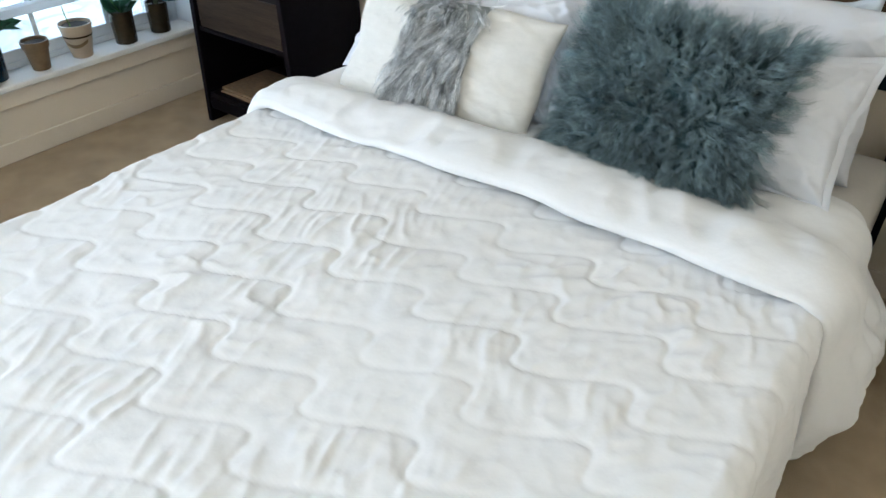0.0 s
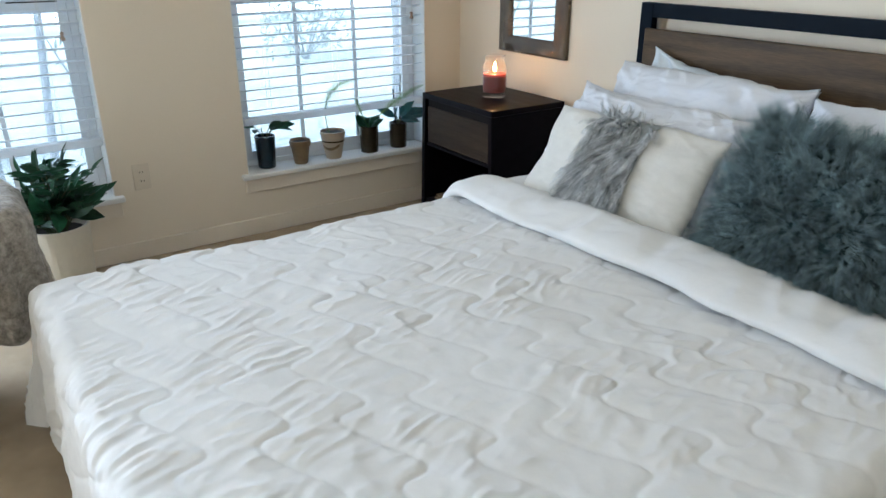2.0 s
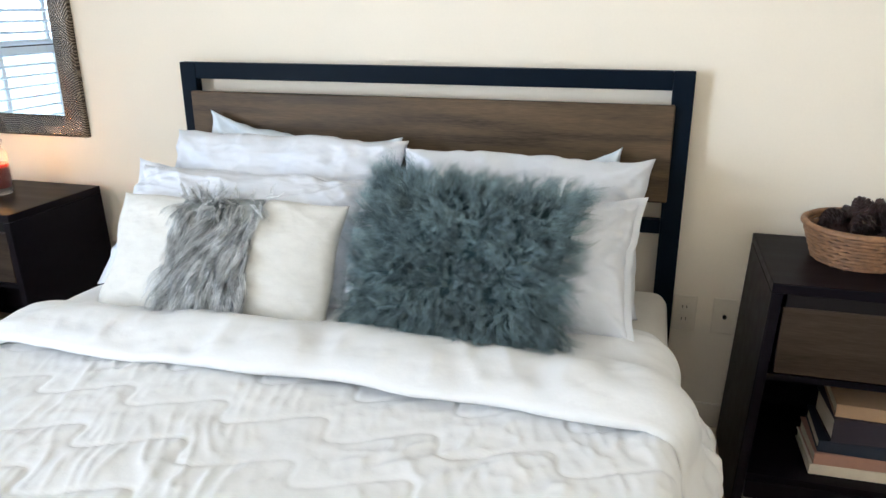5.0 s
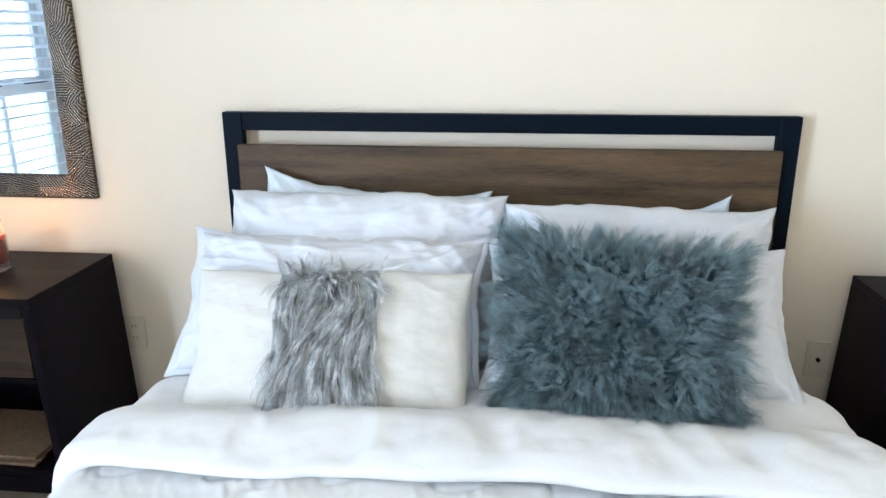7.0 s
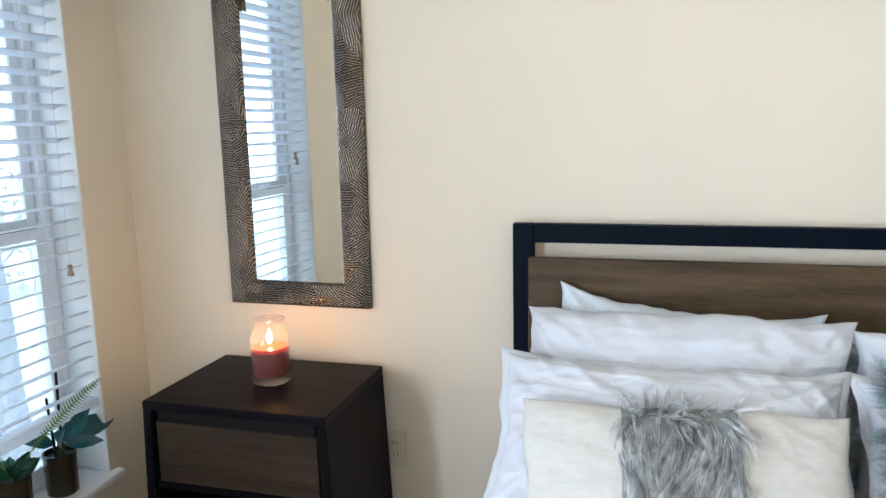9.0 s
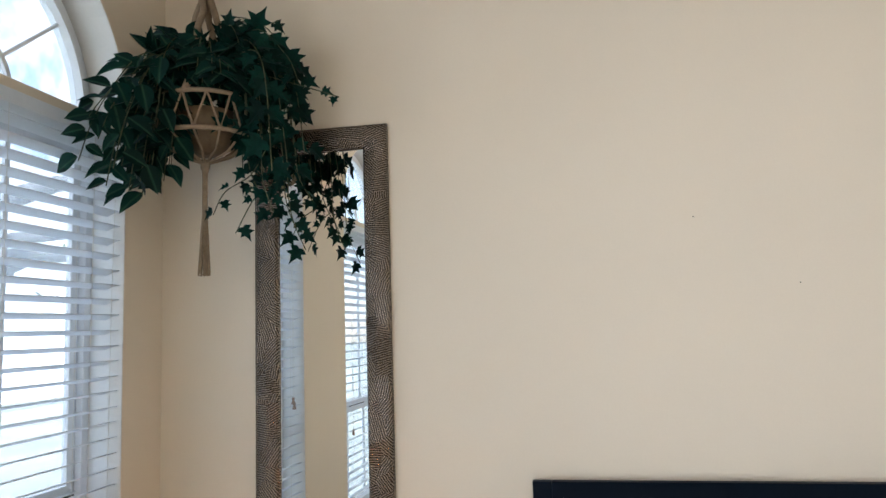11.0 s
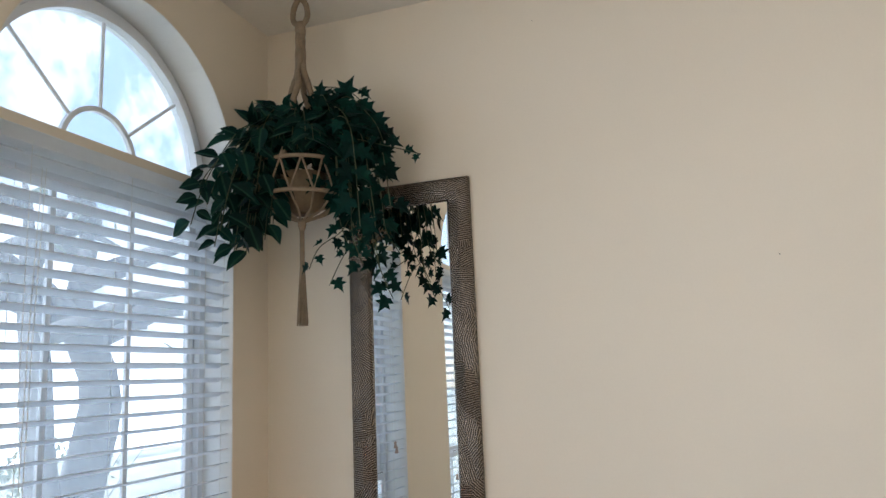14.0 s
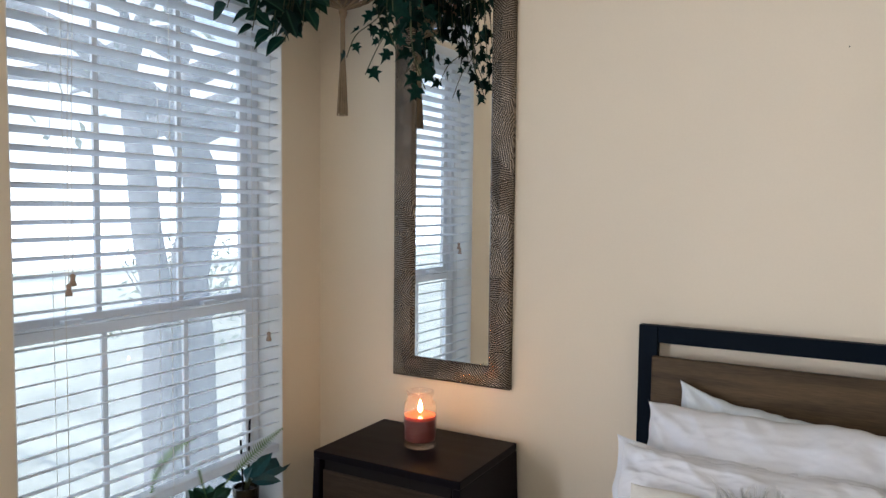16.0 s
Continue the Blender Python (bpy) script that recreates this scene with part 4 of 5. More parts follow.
# wicker basket with dried cones on the other bedside table
bc = Vector((3.345, -0.225, 0.6685))
basket = thing("wicker_basket", bc, "round brown wicker basket on the nightstand", "basket")
for k in range(9):
    rr = 0.105 + 0.026 * (k / 8)
    part("coil", tube(bmesh.new(), [(p[0], p[1], p[2] + 0.003 * math.sin(9 * i + k * 3.1)) for i, p in enumerate(ring_pts((0, 0, 0.007 + k * 0.0095), rr, 40))], 0.0056, 6), WICKER, basket, smooth=True)
part("base", lathe(bmesh.new(), [(0.104, 0.0), (0.104, 0.006)], 24), WICKER, basket)
part("rim", tube(bmesh.new(), ring_pts((0, 0, 0.094), 0.134, 40, 0.001), 0.0085, 8), WICKER, basket, smooth=True)


def cone_mesh():
    verts, faces = [], []
    for k in range(70):
        s = k / 70
        a, r, zz = k * 2.39996, 0.028 * math.sin(0.35 + 2.6 * s) , -0.03 + 0.064 * s
        c, o = Vector((r * 0.45 * math.cos(a), r * 0.45 * math.sin(a), zz)), Vector((r * math.cos(a), r * math.sin(a), zz + 0.010))
        tn = Vector((-math.sin(a), math.cos(a), 0)) * 0.007
        i = len(verts)
        verts += [tuple(c - tn), tuple(c + tn), tuple(o + tn), tuple(o - tn), tuple(o + Vector((0, 0, 0.004)))]
        faces += [(i, i + 1, i + 2, i + 3), (i + 3, i + 2, i + 4)]
    me = bpy.data.meshes.new("scales")
    me.from_pydata(verts, [], faces)
    me.materials.append(CONE)
    return me


rng = random.Random(11)
cm = cone_mesh()
for k in range(19):
    a, r = k * 2.4, 0.095 * math.sqrt((k % 12) / 12)
    ob = tagged(new("pine_cone", cm), "small dark dried pine cone in the basket", "pine cone", "dried pine cones")
    ob.matrix_world = Matrix.Translation(bc + Vector((r * math.cos(a), r * math.sin(a), 0.062 + 0.040 * (k >= 12) + rng.uniform(0, 0.025)))) @ Euler((rng.uniform(0, 3), rng.uniform(0, 3), 0)).to_matrix().to_4x4()

# ---- candle ----
cc = Vector((0.615, -0.236, 0.6685))
candle = thing("jar_candle", cc, "lit dark red candle in a clear glass jar", "candle")
jar = part("jar", lathe(bmesh.new(), [(0.050, 0.0), (0.055, 0.004), (0.056, 0.03), (0.056, 0.128), (0.052, 0.146), (0.043, 0.158), (0.041, 0.166), (0.046, 0.176), (0.047, 0.186), (0.044, 0.187), (0.038, 0.166), (0.040, 0.157), (0.049, 0.145), (0.053, 0.128), (0.053, 0.026), (0.048, 0.022)], 40, close=True), JAR, candle, "clear glass jar", smooth=True)
jar.visible_shadow = False
part("wax", lathe(bmesh.new(), [(0.051, 0.0235), (0.0525, 0.03), (0.0525, 0.094)], 36), WAX, candle, "dark red wax", smooth=False)
# much brighter red than the wax below: the flame's glow is in the colour
part("melt_pool", lathe(bmesh.new(), [(0.0525, 0.0945), (0.0525, 0.105), (0.050, 0.1055)], 36), MELT, candle, "melted wax, coloured bright red for the flame's glow")
part("wick", tube(bmesh.new(), [(0, 0, 0.105), (0.001, 0, 0.112), (0.003, 0, 0.116)], 0.0012, 6), DARK, candle)
part("flame", lathe(bmesh.new(), [(0.001, 0.113), (0.0065, 0.120), (0.0078, 0.127), (0.005, 0.140), (0.0008, 0.155)], 14), FLAME, candle, "small yellow candle flame", smooth=True)
lamp = bpy.data.lights.new("candle_light", "POINT")
lamp.energy, lamp.color, lamp.shadow_soft_size = 0.13, (1.0, 0.36, 0.11), 0.012
new("candle_light", lamp).location = cc + Vector((0, 0, 0.158))

# ---- mirror ----
mx0, mx1, mz0, mz1, fw = 0.364, 0.844, 0.838, 2.298, 0.085
mirror = thing("wall_mirror", (0.604, -0.001, 1.568), "tall wall mirror in a carved bronze-brown frame", "mirror")
mo = (0.604, -0.001, 1.568)


def frame_side(a, b, inner_a, inner_b):
    """A mitred frame moulding between two outer corners, its inner edge a little lower."""
    bm = bmesh.new()
    rows = []
    for o, i in ((a, inner_a), (b, inner_b)):
        o, i = Vector((o[0], 0, o[1])), Vector((i[0], 0, i[1]))
        rows.append([bm.verts.new(p) for p in (o, o + Vector((0, -0.018, 0)), o.lerp(i, 0.12) + Vector((0, -0.025, 0)), o.lerp(i, 0.5) + Vector((0, -0.029, 0)), o.lerp(i, 0.9) + Vector((0, -0.024, 0)), i + Vector((0, -0.016, 0)), i)])
    r, s = rows
    for k in range(7):
        j = (k + 1) % 7
        bm.faces.new((r[k], r[j], s[j], s[k]))
    bm.faces.new(r[::-1]), bm.faces.new(s)
    bmesh.ops.recalc_face_normals(bm, faces=bm.faces)
    bmesh.ops.translate(bm, verts=bm.verts, vec=(-mo[0], 0, -mo[2]))
    return bm


oc = [(mx0, mz0), (mx1, mz0), (mx1, mz1), (mx0, mz1)]
ic = [(mx0 + fw, mz0 + fw * 0.9), (mx1 - fw, mz0 + fw * 0.9), (mx1 - fw, mz1 - fw), (mx0 + fw, mz1 - fw)]
for k in range(4):
    j = (k + 1) % 4
    part("frame_side", frame_side(oc[k], oc[j], ic[k], ic[j]), CARVED, mirror)
part("mirror_glass", rel(bx(mx0 + fw - 0.006, mx1 - fw + 0.006, -0.012, -0.006, mz0 + fw * 0.9 - 0.006, mz1 - fw + 0.006), (mo[0], 0, mo[2])), MIRROR, mirror, "clear mirror glass").matrix_basis = pose(0, 0, 0, 0, 0, -1.25)


# ---- plants ----
def leaf_mesh(name, outline, material, cup=0.15, curl=0.2):
    """A leaf in the xy plane, its stalk at the origin and its tip along y, folded along the midrib."""
    verts = [(0, 0, 0)] + [(x, y, cup * abs(x) - curl * y * y) for x, y in outline]
    ctr = len(verts)
    ys = [y for _, y in outline]
    mid = sum(ys) / len(ys)
    verts.append((0, mid, -curl * mid * mid - 0.0015))
    m = len(outline)
    faces = [(ctr, k, k + 1) for k in range(1, m)] + [(ctr, 0, 1), (ctr, m, 0)]
    me = bpy.data.meshes.new(name)
    me.from_pydata(verts, [], faces)
    me.materials.append(material)
    return me


IVY_SHAPE = [(0.010, -0.004), (0.026, 0.006), (0.014, 0.014), (0.027, 0.027), (0.010, 0.028), (0.004, 0.040), (0.0, 0.054), (-0.004, 0.040), (-0.010, 0.028), (-0.027, 0.027), (-0.014, 0.014), (-0.026, 0.006), (-0.010, -0.004)]
LANCE = [(0.015, 0.010), (0.0245, 0.025), (0.0255, 0.041), (0.016, 0.061), (0.0, 0.084), (-0.016, 0.061), (-0.0255, 0.041), (-0.0245, 0.025), (-0.015, 0.010)]
IVY_LEAF = leaf_mesh("leaf", IVY_SHAPE, IVY, 0.25, 2.0)
VAR_LEAF = leaf_mesh("leaf", LANCE, VARIEG, 0.35, 3.0)


def leaf_at(me, p, way, size, rng, parent, flip=0.0, face=None):
    """One leaf that points along way, with its upper face outwards."""
    way = Vector(way).normalized()
    up = (face or Vector((0.45, -0.75, 0.5))) + Vector((rng.uniform(-1, 1), rng.uniform(-1, 1), rng.uniform(-1, 1))) * 0.55
    x = way.cross(up).normalized()
    z = x.cross(way)
    m = Matrix((x, way, z)).transposed().to_4x4()
    ob = new("leaf", me)
    ob.parent = parent
    ob.matrix_basis = Matrix.Translation(p) @ m @ Matrix.Diagonal((size, size, size, 1))
    return ob


def vine(parent, pts, me, count, size, rng, thick=0.0018, spread=0.03, sag=-0.35):
    """A trailing stem with leaves along it."""
    pts = [Vector(p) for p in pts]
    fine = []
    for k in range(len(pts) - 1):
        a, b, c, d = pts[max(0, k - 1)], pts[k], pts[k + 1], pts[min(len(pts) - 1, k + 2)]
        for s in range(6):
            t = s / 6
            fine.append(0.5 * ((2 * b) + (c - a) * t + (2 * a - 5 * b + 4 * c - d) * t * t + (3 * b - a - 3 * c + d) * t ** 3))
    fine.append(pts[-1])
    part("stem", tube(bmesh.new(), fine, thick, 5), STEM, parent)
    for k in range(count):
        f = (k + 0.6) / count * (len(fine) - 1)
        i = min(int(f), len(fine) - 2)
        p = fine[i].lerp(fine[i + 1], f - i)
        d = (fine[i + 1] - fine[i]).normalized()
        side = d.cross(Vector((0.4, -0.8, 0.3))).normalized() * (1 if k % 2 else -1)
        way = d * 0.45 + side * rng.uniform(0.4, 1.0) + Vector((0, 0, sag)) + Vector((rng.uniform(-1, 1), rng.uniform(-1, 1), rng.uniform(-1, 1))) * 0.35
        leaf_at(me, p + side * rng.uniform(0, spread), way, size * rng.uniform(0.7, 1.2), rng, parent)


HX, HY = 0.300, -0.250
hanger = thing("plant_hanger", (HX, HY, TOP), "beige macrame rope plant hanger on a ceiling hook", "plant hanger")
ho = Vector((HX, HY, TOP))
part("hook", tube(bmesh.new(), [(0, 0, 0), (0, 0, -0.015), (0.008, 0, -0.025), (0.004, 0, -0.036), (-0.006, 0, -0.032)], 0.002, 6), DARK, hanger)
part("loop", tube(bmesh.new(), [(0.030 * math.sin(a) * (1 - 0.25 * math.cos(a)), 0, -0.078 + 0.052 * math.cos(a)) for a in [k * math.tau / 24 for k in range(25)]], 0.011, 8), ROPE, hanger, "wrapped rope loop", smooth=True)
part("wrap", tube(bmesh.new(), [(0, 0, -0.122), (0, 0, -0.150), (0.002, 0, -0.172)], [0.018, 0.021, 0.018], 10), ROPE, hanger, smooth=True)
RTOP, RLOW, KNOT = 2.345 - TOP, 2.225 - TOP, 2.145 - TOP
for k in range(4):
    a = math.tau * k / 4 + 0.07
    c, s = math.cos(a), math.sin(a)
    pts = []
    for j in range(25):
        t = j / 24
        r = 0.008 + 0.132 * max(0, (t - 0.22) / 0.78) ** 1.25
        tw = 0.006 * (1 - t * 0.5)
        pts.append((r * c + tw * math.sin(j * 1.1) * s, r * s - tw * math.sin(j * 1.1) * c, -0.165 + (RTOP + 0.165) * t))
    part("braided_cord", tube(bmesh.new(), pts, 0.0115, 7), ROPE, hanger, smooth=True)
part("upper_ring", tube(bmesh.new(), ring_pts((0, 0, RTOP), 0.142, 32, 0.001), 0.0075, 8), ROPE, hanger, smooth=True)
part("lower_ring", tube(bmesh.new(), ring_pts((0, 0, RLOW), 0.152, 32, 0.001), 0.0075, 8), ROPE, hanger, smooth=True)
N = 12
for k in range(N):
    a, b = math.tau * k / N, math.tau * (k + 0.5) / N
    for q in (b, b - math.tau / N):
        part("net_cord", tube(bmesh.new(), [(0.142 * math.cos(a), 0.142 * math.sin(a), RTOP), (0.149 * math.cos((a + q) / 2), 0.149 * math.sin((a + q) / 2), (RTOP + RLOW) / 2), (0.152 * math.cos(q), 0.152 * math.sin(q), RLOW)], 0.0038, 5), ROPE, hanger)
    part("bottom_cord", tube(bmesh.new(), [(0.152 * math.cos(b), 0.152 * math.sin(b), RLOW), (0.085 * math.cos(b + 0.1), 0.085 * math.sin(b + 0.1), RLOW - 0.050), (0.010 * math.cos(b), 0.010 * math.sin(b), KNOT)], 0.0042, 5), ROPE, hanger)
part("knot", tube(bmesh.new(), [(0, 0, KNOT + 0.012), (0, 0, KNOT - 0.012), (0, 0, KNOT - 0.03)], [0.014, 0.016, 0.010], 10), ROPE, hanger, smooth=True)
rng = random.Random(4)
for k in range(16):
    a = k * 2.4
    r0, r1 = 0.007 * math.sqrt(k / 16), 0.021 * math.sqrt((k + 0.5) / 16)
    part("tassel_cord", tube(bmesh.new(), [(r0 * math.cos(a), r0 * math.sin(a), KNOT - 0.02), (r0 * math.cos(a), r0 * math.sin(a), 1.99 - TOP), (r1 * 0.7 * math.cos(a), r1 * 0.7 * math.sin(a), 1.88 - TOP), (r1 * math.cos(a), r1 * math.sin(a), 1.786 - TOP + rng.uniform(-0.006, 0.006))], 0.0032, 5), ROPE, hanger)

pot = thing("hanging_pot", (HX, HY, RLOW + TOP - 0.02), "small tan pot held in the macrame net", "pot")
part("bowl", lathe(bmesh.new(), [(0.055, -0.030), (0.075, 0.0), (0.088, 0.05), (0.095, 0.105), (0.088, 0.106), (0.08, 0.085)], 24), TERRA, pot, smooth=True)
part("soil", lathe(bmesh.new(), [(0.085, 0.086), (0.070, 0.0945)], 20), SOIL, pot)

rng = random.Random(21)
P0 = Vector((HX, HY, 2.365))
vplant = thing("trailing_plant", P0, "variegated trailing houseplant spilling from the hanger", "plant", "hanging plants")
for k in range(32):
    a = radians(rng.uniform(145, 265))
    r = rng.uniform(0.09, 0.17)
    rise, fall = rng.uniform(0.05, 0.165), rng.uniform(-0.03, 0.25)
    c, s = math.cos(a), math.sin(a)
    vine(vplant, [(0.03 * c, 0.03 * s, 0), (r * 0.6 * c, r * 0.6 * s, rise), (r * c, r * s, rise * 0.7), (r * 1.25 * c, r * 1.25 * s, -fall)], VAR_LEAF, 12, 0.92, rng, spread=0.02, sag=0.05)
for e in ((-0.205, -0.335, -0.27), (-0.17, -0.30, -0.20), (-0.20, -0.30, -0.13), (-0.12, -0.30, -0.29), (-0.15, -0.22, -0.27), (-0.13, -0.15, -0.30), (-0.17, -0.11, -0.24), (-0.13, -0.21, -0.34), (-0.10, -0.20, -0.31), (-0.17, -0.26, -0.33), (-0.09, -0.16, -0.27), (-0.15, -0.17, -0.33), (-0.10, -0.12, -0.30), (-0.06, -0.14, -0.30), (-0.08, -0.08, -0.24), (-0.12, -0.16, -0.35), (-0.03, -0.15, -0.20)):
    vine(vplant, [(-0.03, -0.03, 0), (e[0] * 0.5, e[1] * 0.5, 0.10), (e[0] * 0.85, e[1] * 0.85, e[2] * 0.35), e], VAR_LEAF, 12, 0.95, rng, spread=0.015, sag=0.0)

for k in range(17):
    a = radians(rng.uniform(235, 330))
    r = rng.uniform(0.09, 0.15)
    c, s = math.cos(a), math.sin(a)
    vine(vplant, [(0.02 * c, 0.02 * s, 0), (r * 0.6 * c, r * 0.6 * s, rng.uniform(0.08, 0.17)), (r * c, r * s, 0.09), (r * 1.15 * c, r * 1.15 * s, rng.uniform(0.0, 0.05))], VAR_LEAF, 9, 0.85, rng, spread=0.02, sag=0.05)

iplant = thing("ivy_plant", P0 + Vector((0.02, 0, 0)), "dark green trailing ivy spilling from the hanger", "plant", "hanging plants")
for k in range(34):
    a = radians(rng.uniform(-38, 85))
    r = rng.uniform(0.12, 0.30)
    rise, fall = rng.uniform(0.08, 0.24), rng.uniform(-0.02, 0.30)
    c, s = math.cos(a), math.sin(a) * 0.62
    vine(iplant, [(0.03 * c, 0.03 * s, 0), (r * 0.5 * c, r * 0.5 * s, rise), (r * 0.9 * c, r * 0.9 * s, rise * 0.55), (r * 1.05 * c, r * 1.05 * s, -fall)], IVY_LEAF, 13, 1.40, rng, spread=0.025)
for e in ((0.24, -0.06, -0.40), (0.29, 0.02, -0.47), (0.33, -0.03, -0.52), (0.22, -0.02, -0.34), (0.33, 0.04, -0.36), (0.18, -0.05, -0.32)):
    vine(iplant, [(0.03, 0, 0), (e[0] * 0.6, e[1] * 0.5, 0.11), (e[0] * 0.8, e[1] * 0.85, e[2] * 0.35), (e[0] * 0.85, e[1], e[2] * 0.75), e], IVY_LEAF, 12, 0.95, rng, spread=0.02)
for pts, cnt in (([(0.02, -0.02, 0.03), (0.06, -0.02, 0.23), (0.13, 0.0, 0.25), (0.20, 0.02, 0.205), (0.205, 0.02, 0.15)], 3), ([(0.10, 0, 0.22), (0.17, 0.01, 0.225), (0.232, 0.02, 0.245)], 2), ([(0.2, 0, 0.05), (0.34, 0.01, 0.0), (0.43, 0.01, -0.035)], 4), ([(0.2, -0.03, -0.20), (0.16, -0.05, -0.28), (0.08, -0.06, -0.33), (0.04, -0.06, -0.40)], 6), ([(0.24, -0.03, -0.30), (0.17, -0.04, -0.35), (0.11, -0.05, -0.46)], 3)):
    vine(iplant, pts, IVY_LEAF, cnt, 0.85, rng, spread=0.012)


def pot_body(name, y, x, profile, material, label, soil_r, soil_z):
    ob = thing(name, (x, y, SILL + 0.0035), label, "plant pot", "pots on the window sill")
    part("pot", lathe(bmesh.new(), profile, 32), material, ob, smooth=False)
    part("soil", lathe(bmesh.new(), [(soil_r, soil_z - 0.002), (soil_r * 0.9, soil_z + 0.004)], 20), SOIL, ob)
    return ob


def frond(parent, pts, n, length, material=None):
    """A feathery fern frond: a rib with narrow leaflets on both sides."""
    pts = [Vector(p) for p in pts]
    a, b, c = pts
    fine = [(1 - t) ** 2 * a + 2 * t * (1 - t) * b + t * t * c for t in [k / 16 for k in range(17)]]
    rib = part("rib", tube(bmesh.new(), fine, [0.0022 * (1 - 0.7 * k / 16) for k in range(17)], 5), FERN, parent)
    verts, faces = [], []
    for k in range(n):
        t = 0.25 + 0.75 * k / n
        p = (1 - t) ** 2 * a + 2 * t * (1 - t) * b + t * t * c
        d = (2 * (1 - t) * (b - a) + 2 * t * (c - b)).normalized()
        s = d.cross(Vector((0.9, -0.1, 0.35))).normalized()
        ln = length * math.sin(0.35 + 2.7 * (t - 0.25) / 0.78) 
        for sg in (-1, 1):
            w = (s * sg + d * 0.35).normalized()
            i = len(verts)
            verts += [tuple(p - d * 0.003), tuple(p + w * ln * 0.5 - d * 0.0022 + Vector((0, 0, 0.002))), tuple(p + w * ln), tuple(p + w * ln * 0.5 + d * 0.0022), tuple(p + d * 0.003)]
            faces.append((i, i + 1, i + 2, i + 3, i + 4))
    raw("frond_blade", verts, faces, FERN, rib)


BROAD = [(0.012, 0.010), (0.026, 0.035), (0.029, 0.062), (0.022, 0.095), (0.0, 0.130), (-0.022, 0.095), (-0.029, 0.062), (-0.026, 0.035), (-0.012, 0.010)]
BROAD_GREEN = leaf_mesh("leaf", BROAD, GREEN, 0.25, 2.2)
BROAD_TEAL = leaf_mesh("leaf", BROAD, TEAL_LEAF, 0.3, 2.0)
SMALL_GREEN = leaf_mesh("leaf", LANCE, GREEN, 0.3, 2.0)
NARROW_GREEN = leaf_mesh("leaf", [(x * 0.5, y) for x, y in LANCE], GREEN, 0.3, 2.5)
rng = random.Random(8)
CUP = lambda r0, r1, h, t=0.005: [(r0 * 0.93, 0.0), (r0, 0.003), (r1, h - 0.003), (r1, h), (r1 - t, h), (r1 - t, h - 0.02)]
p1 = pot_body("plant_pot", -1.112, -0.062, CUP(0.042, 0.050, 0.158), NAVY, "dark blue glazed pot with a broad-leaved plant", 0.044, 0.140)
for d in ((0.35, 0.9, 0.25), (0.2, 1.0, 0.05), (-0.2, -0.9, 0.35), (0.7, 0.2, 0.3), (0.1, 0.6, 0.5), (0.5, -0.4, 0.2)):
    q = Vector(d).normalized() * 0.045 + Vector((0, 0, 0.185))
    part("stem", tube(bmesh.new(), [(0, 0, 0.14), q], 0.002, 5), STEM, p1)
    leaf_at(BROAD_GREEN, q, Vector(d), rng.uniform(0.75, 1.0), rng, p1, face=Vector((0.5, -0.2, 0.9)))
p2 = pot_body("plant_pot", -0.942, -0.038, [(0.032, 0.0), (0.034, 0.003), (0.046, 0.088), (0.051, 0.089), (0.054, 0.118), (0.049, 0.118), (0.046, 0.10)], TERRA, "small brown clay pot", 0.047, 0.103)
p3 = pot_body("plant_pot", -0.762, -0.038, CUP(0.040, 0.066, 0.140), CREAMPOT, "cream pot with brown stripes holding a fern", 0.058, 0.126)
for z0, z1, m in ((0.060, 0.075, TERRA), (0.088, 0.096, BRONZE)):
    r = lambda z: 0.040 + 0.026 * (z - 0.003) / 0.134 + 0.0009
    st = part("stripe", lathe(bmesh.new(), [(r(z0), z0), (r(z1), z1)], 32, close=False), m, p3, "brown painted stripe")
    for v in st.data.vertices:
        v.co.z += 0.012 * math.sin(2 * math.atan2(v.co.y, v.co.x)) * (m is TERRA)
frond(p3, [(0, -0.02, 0.13), (0.02, -0.09, 0.38), (0.02, 0.14, 0.385)], 30, 0.026)
p4 = pot_body("plant_pot", -0.552, -0.040, CUP(0.046, 0.050, 0.138), BRONZE, "dark bronze glazed pot with a leafy fern", 0.043, 0.120)
frond(p4, [(0, 0, 0.13), (0.06, 0.10, 0.27), (0.07, 0.30, 0.330)], 30, 0.026)
frond(p4, [(0, 0, 0.13), (0.05, -0.08, 0.24), (0.06, -0.10, 0.30)], 18, 0.018)
for k in range(12):
    a = k * 2.4
    leaf_at(SMALL_GREEN, (0.012 * math.cos(a), 0.012 * math.sin(a), 0.125 + 0.01 * (k % 3)), (math.cos(a), math.sin(a), 0.9), rng.uniform(0.7, 1.0), rng, p4)
p5 = pot_body("plant_pot", -0.372, -0.046, CUP(0.044, 0.048, 0.132), BRONZE, "dark bronze glazed pot with a blue-green plant", 0.041, 0.115)
for d, sz in (((0.30, 0.85, 0.25), 1.4), ((0.6, 0.25, 0.75), 0.9), ((-0.2, -0.8, 0.55), 0.8), ((0.5, -0.5, 0.6), 0.7), ((0.9, 0.5, 0.1), 0.8)):
    q = Vector(d).normalized() * 0.02 + Vector((0, 0, 0.15))
    part("stem", tube(bmesh.new(), [(0, 0, 0.115), q], 0.003, 5), STEM, p5)
    leaf_at(BROAD_TEAL, q, Vector(d), sz, rng, p5, face=Vector((0.6, -0.5, 0.7)))
for y, h in ((-0.025, 0.31), (0.022, 0.385)):
    part("stake", tube(bmesh.new(), [(0, y * 0.5, 0.11), (0, y, h)], 0.004, 6), DARK, p5, "thin dark plant stake")

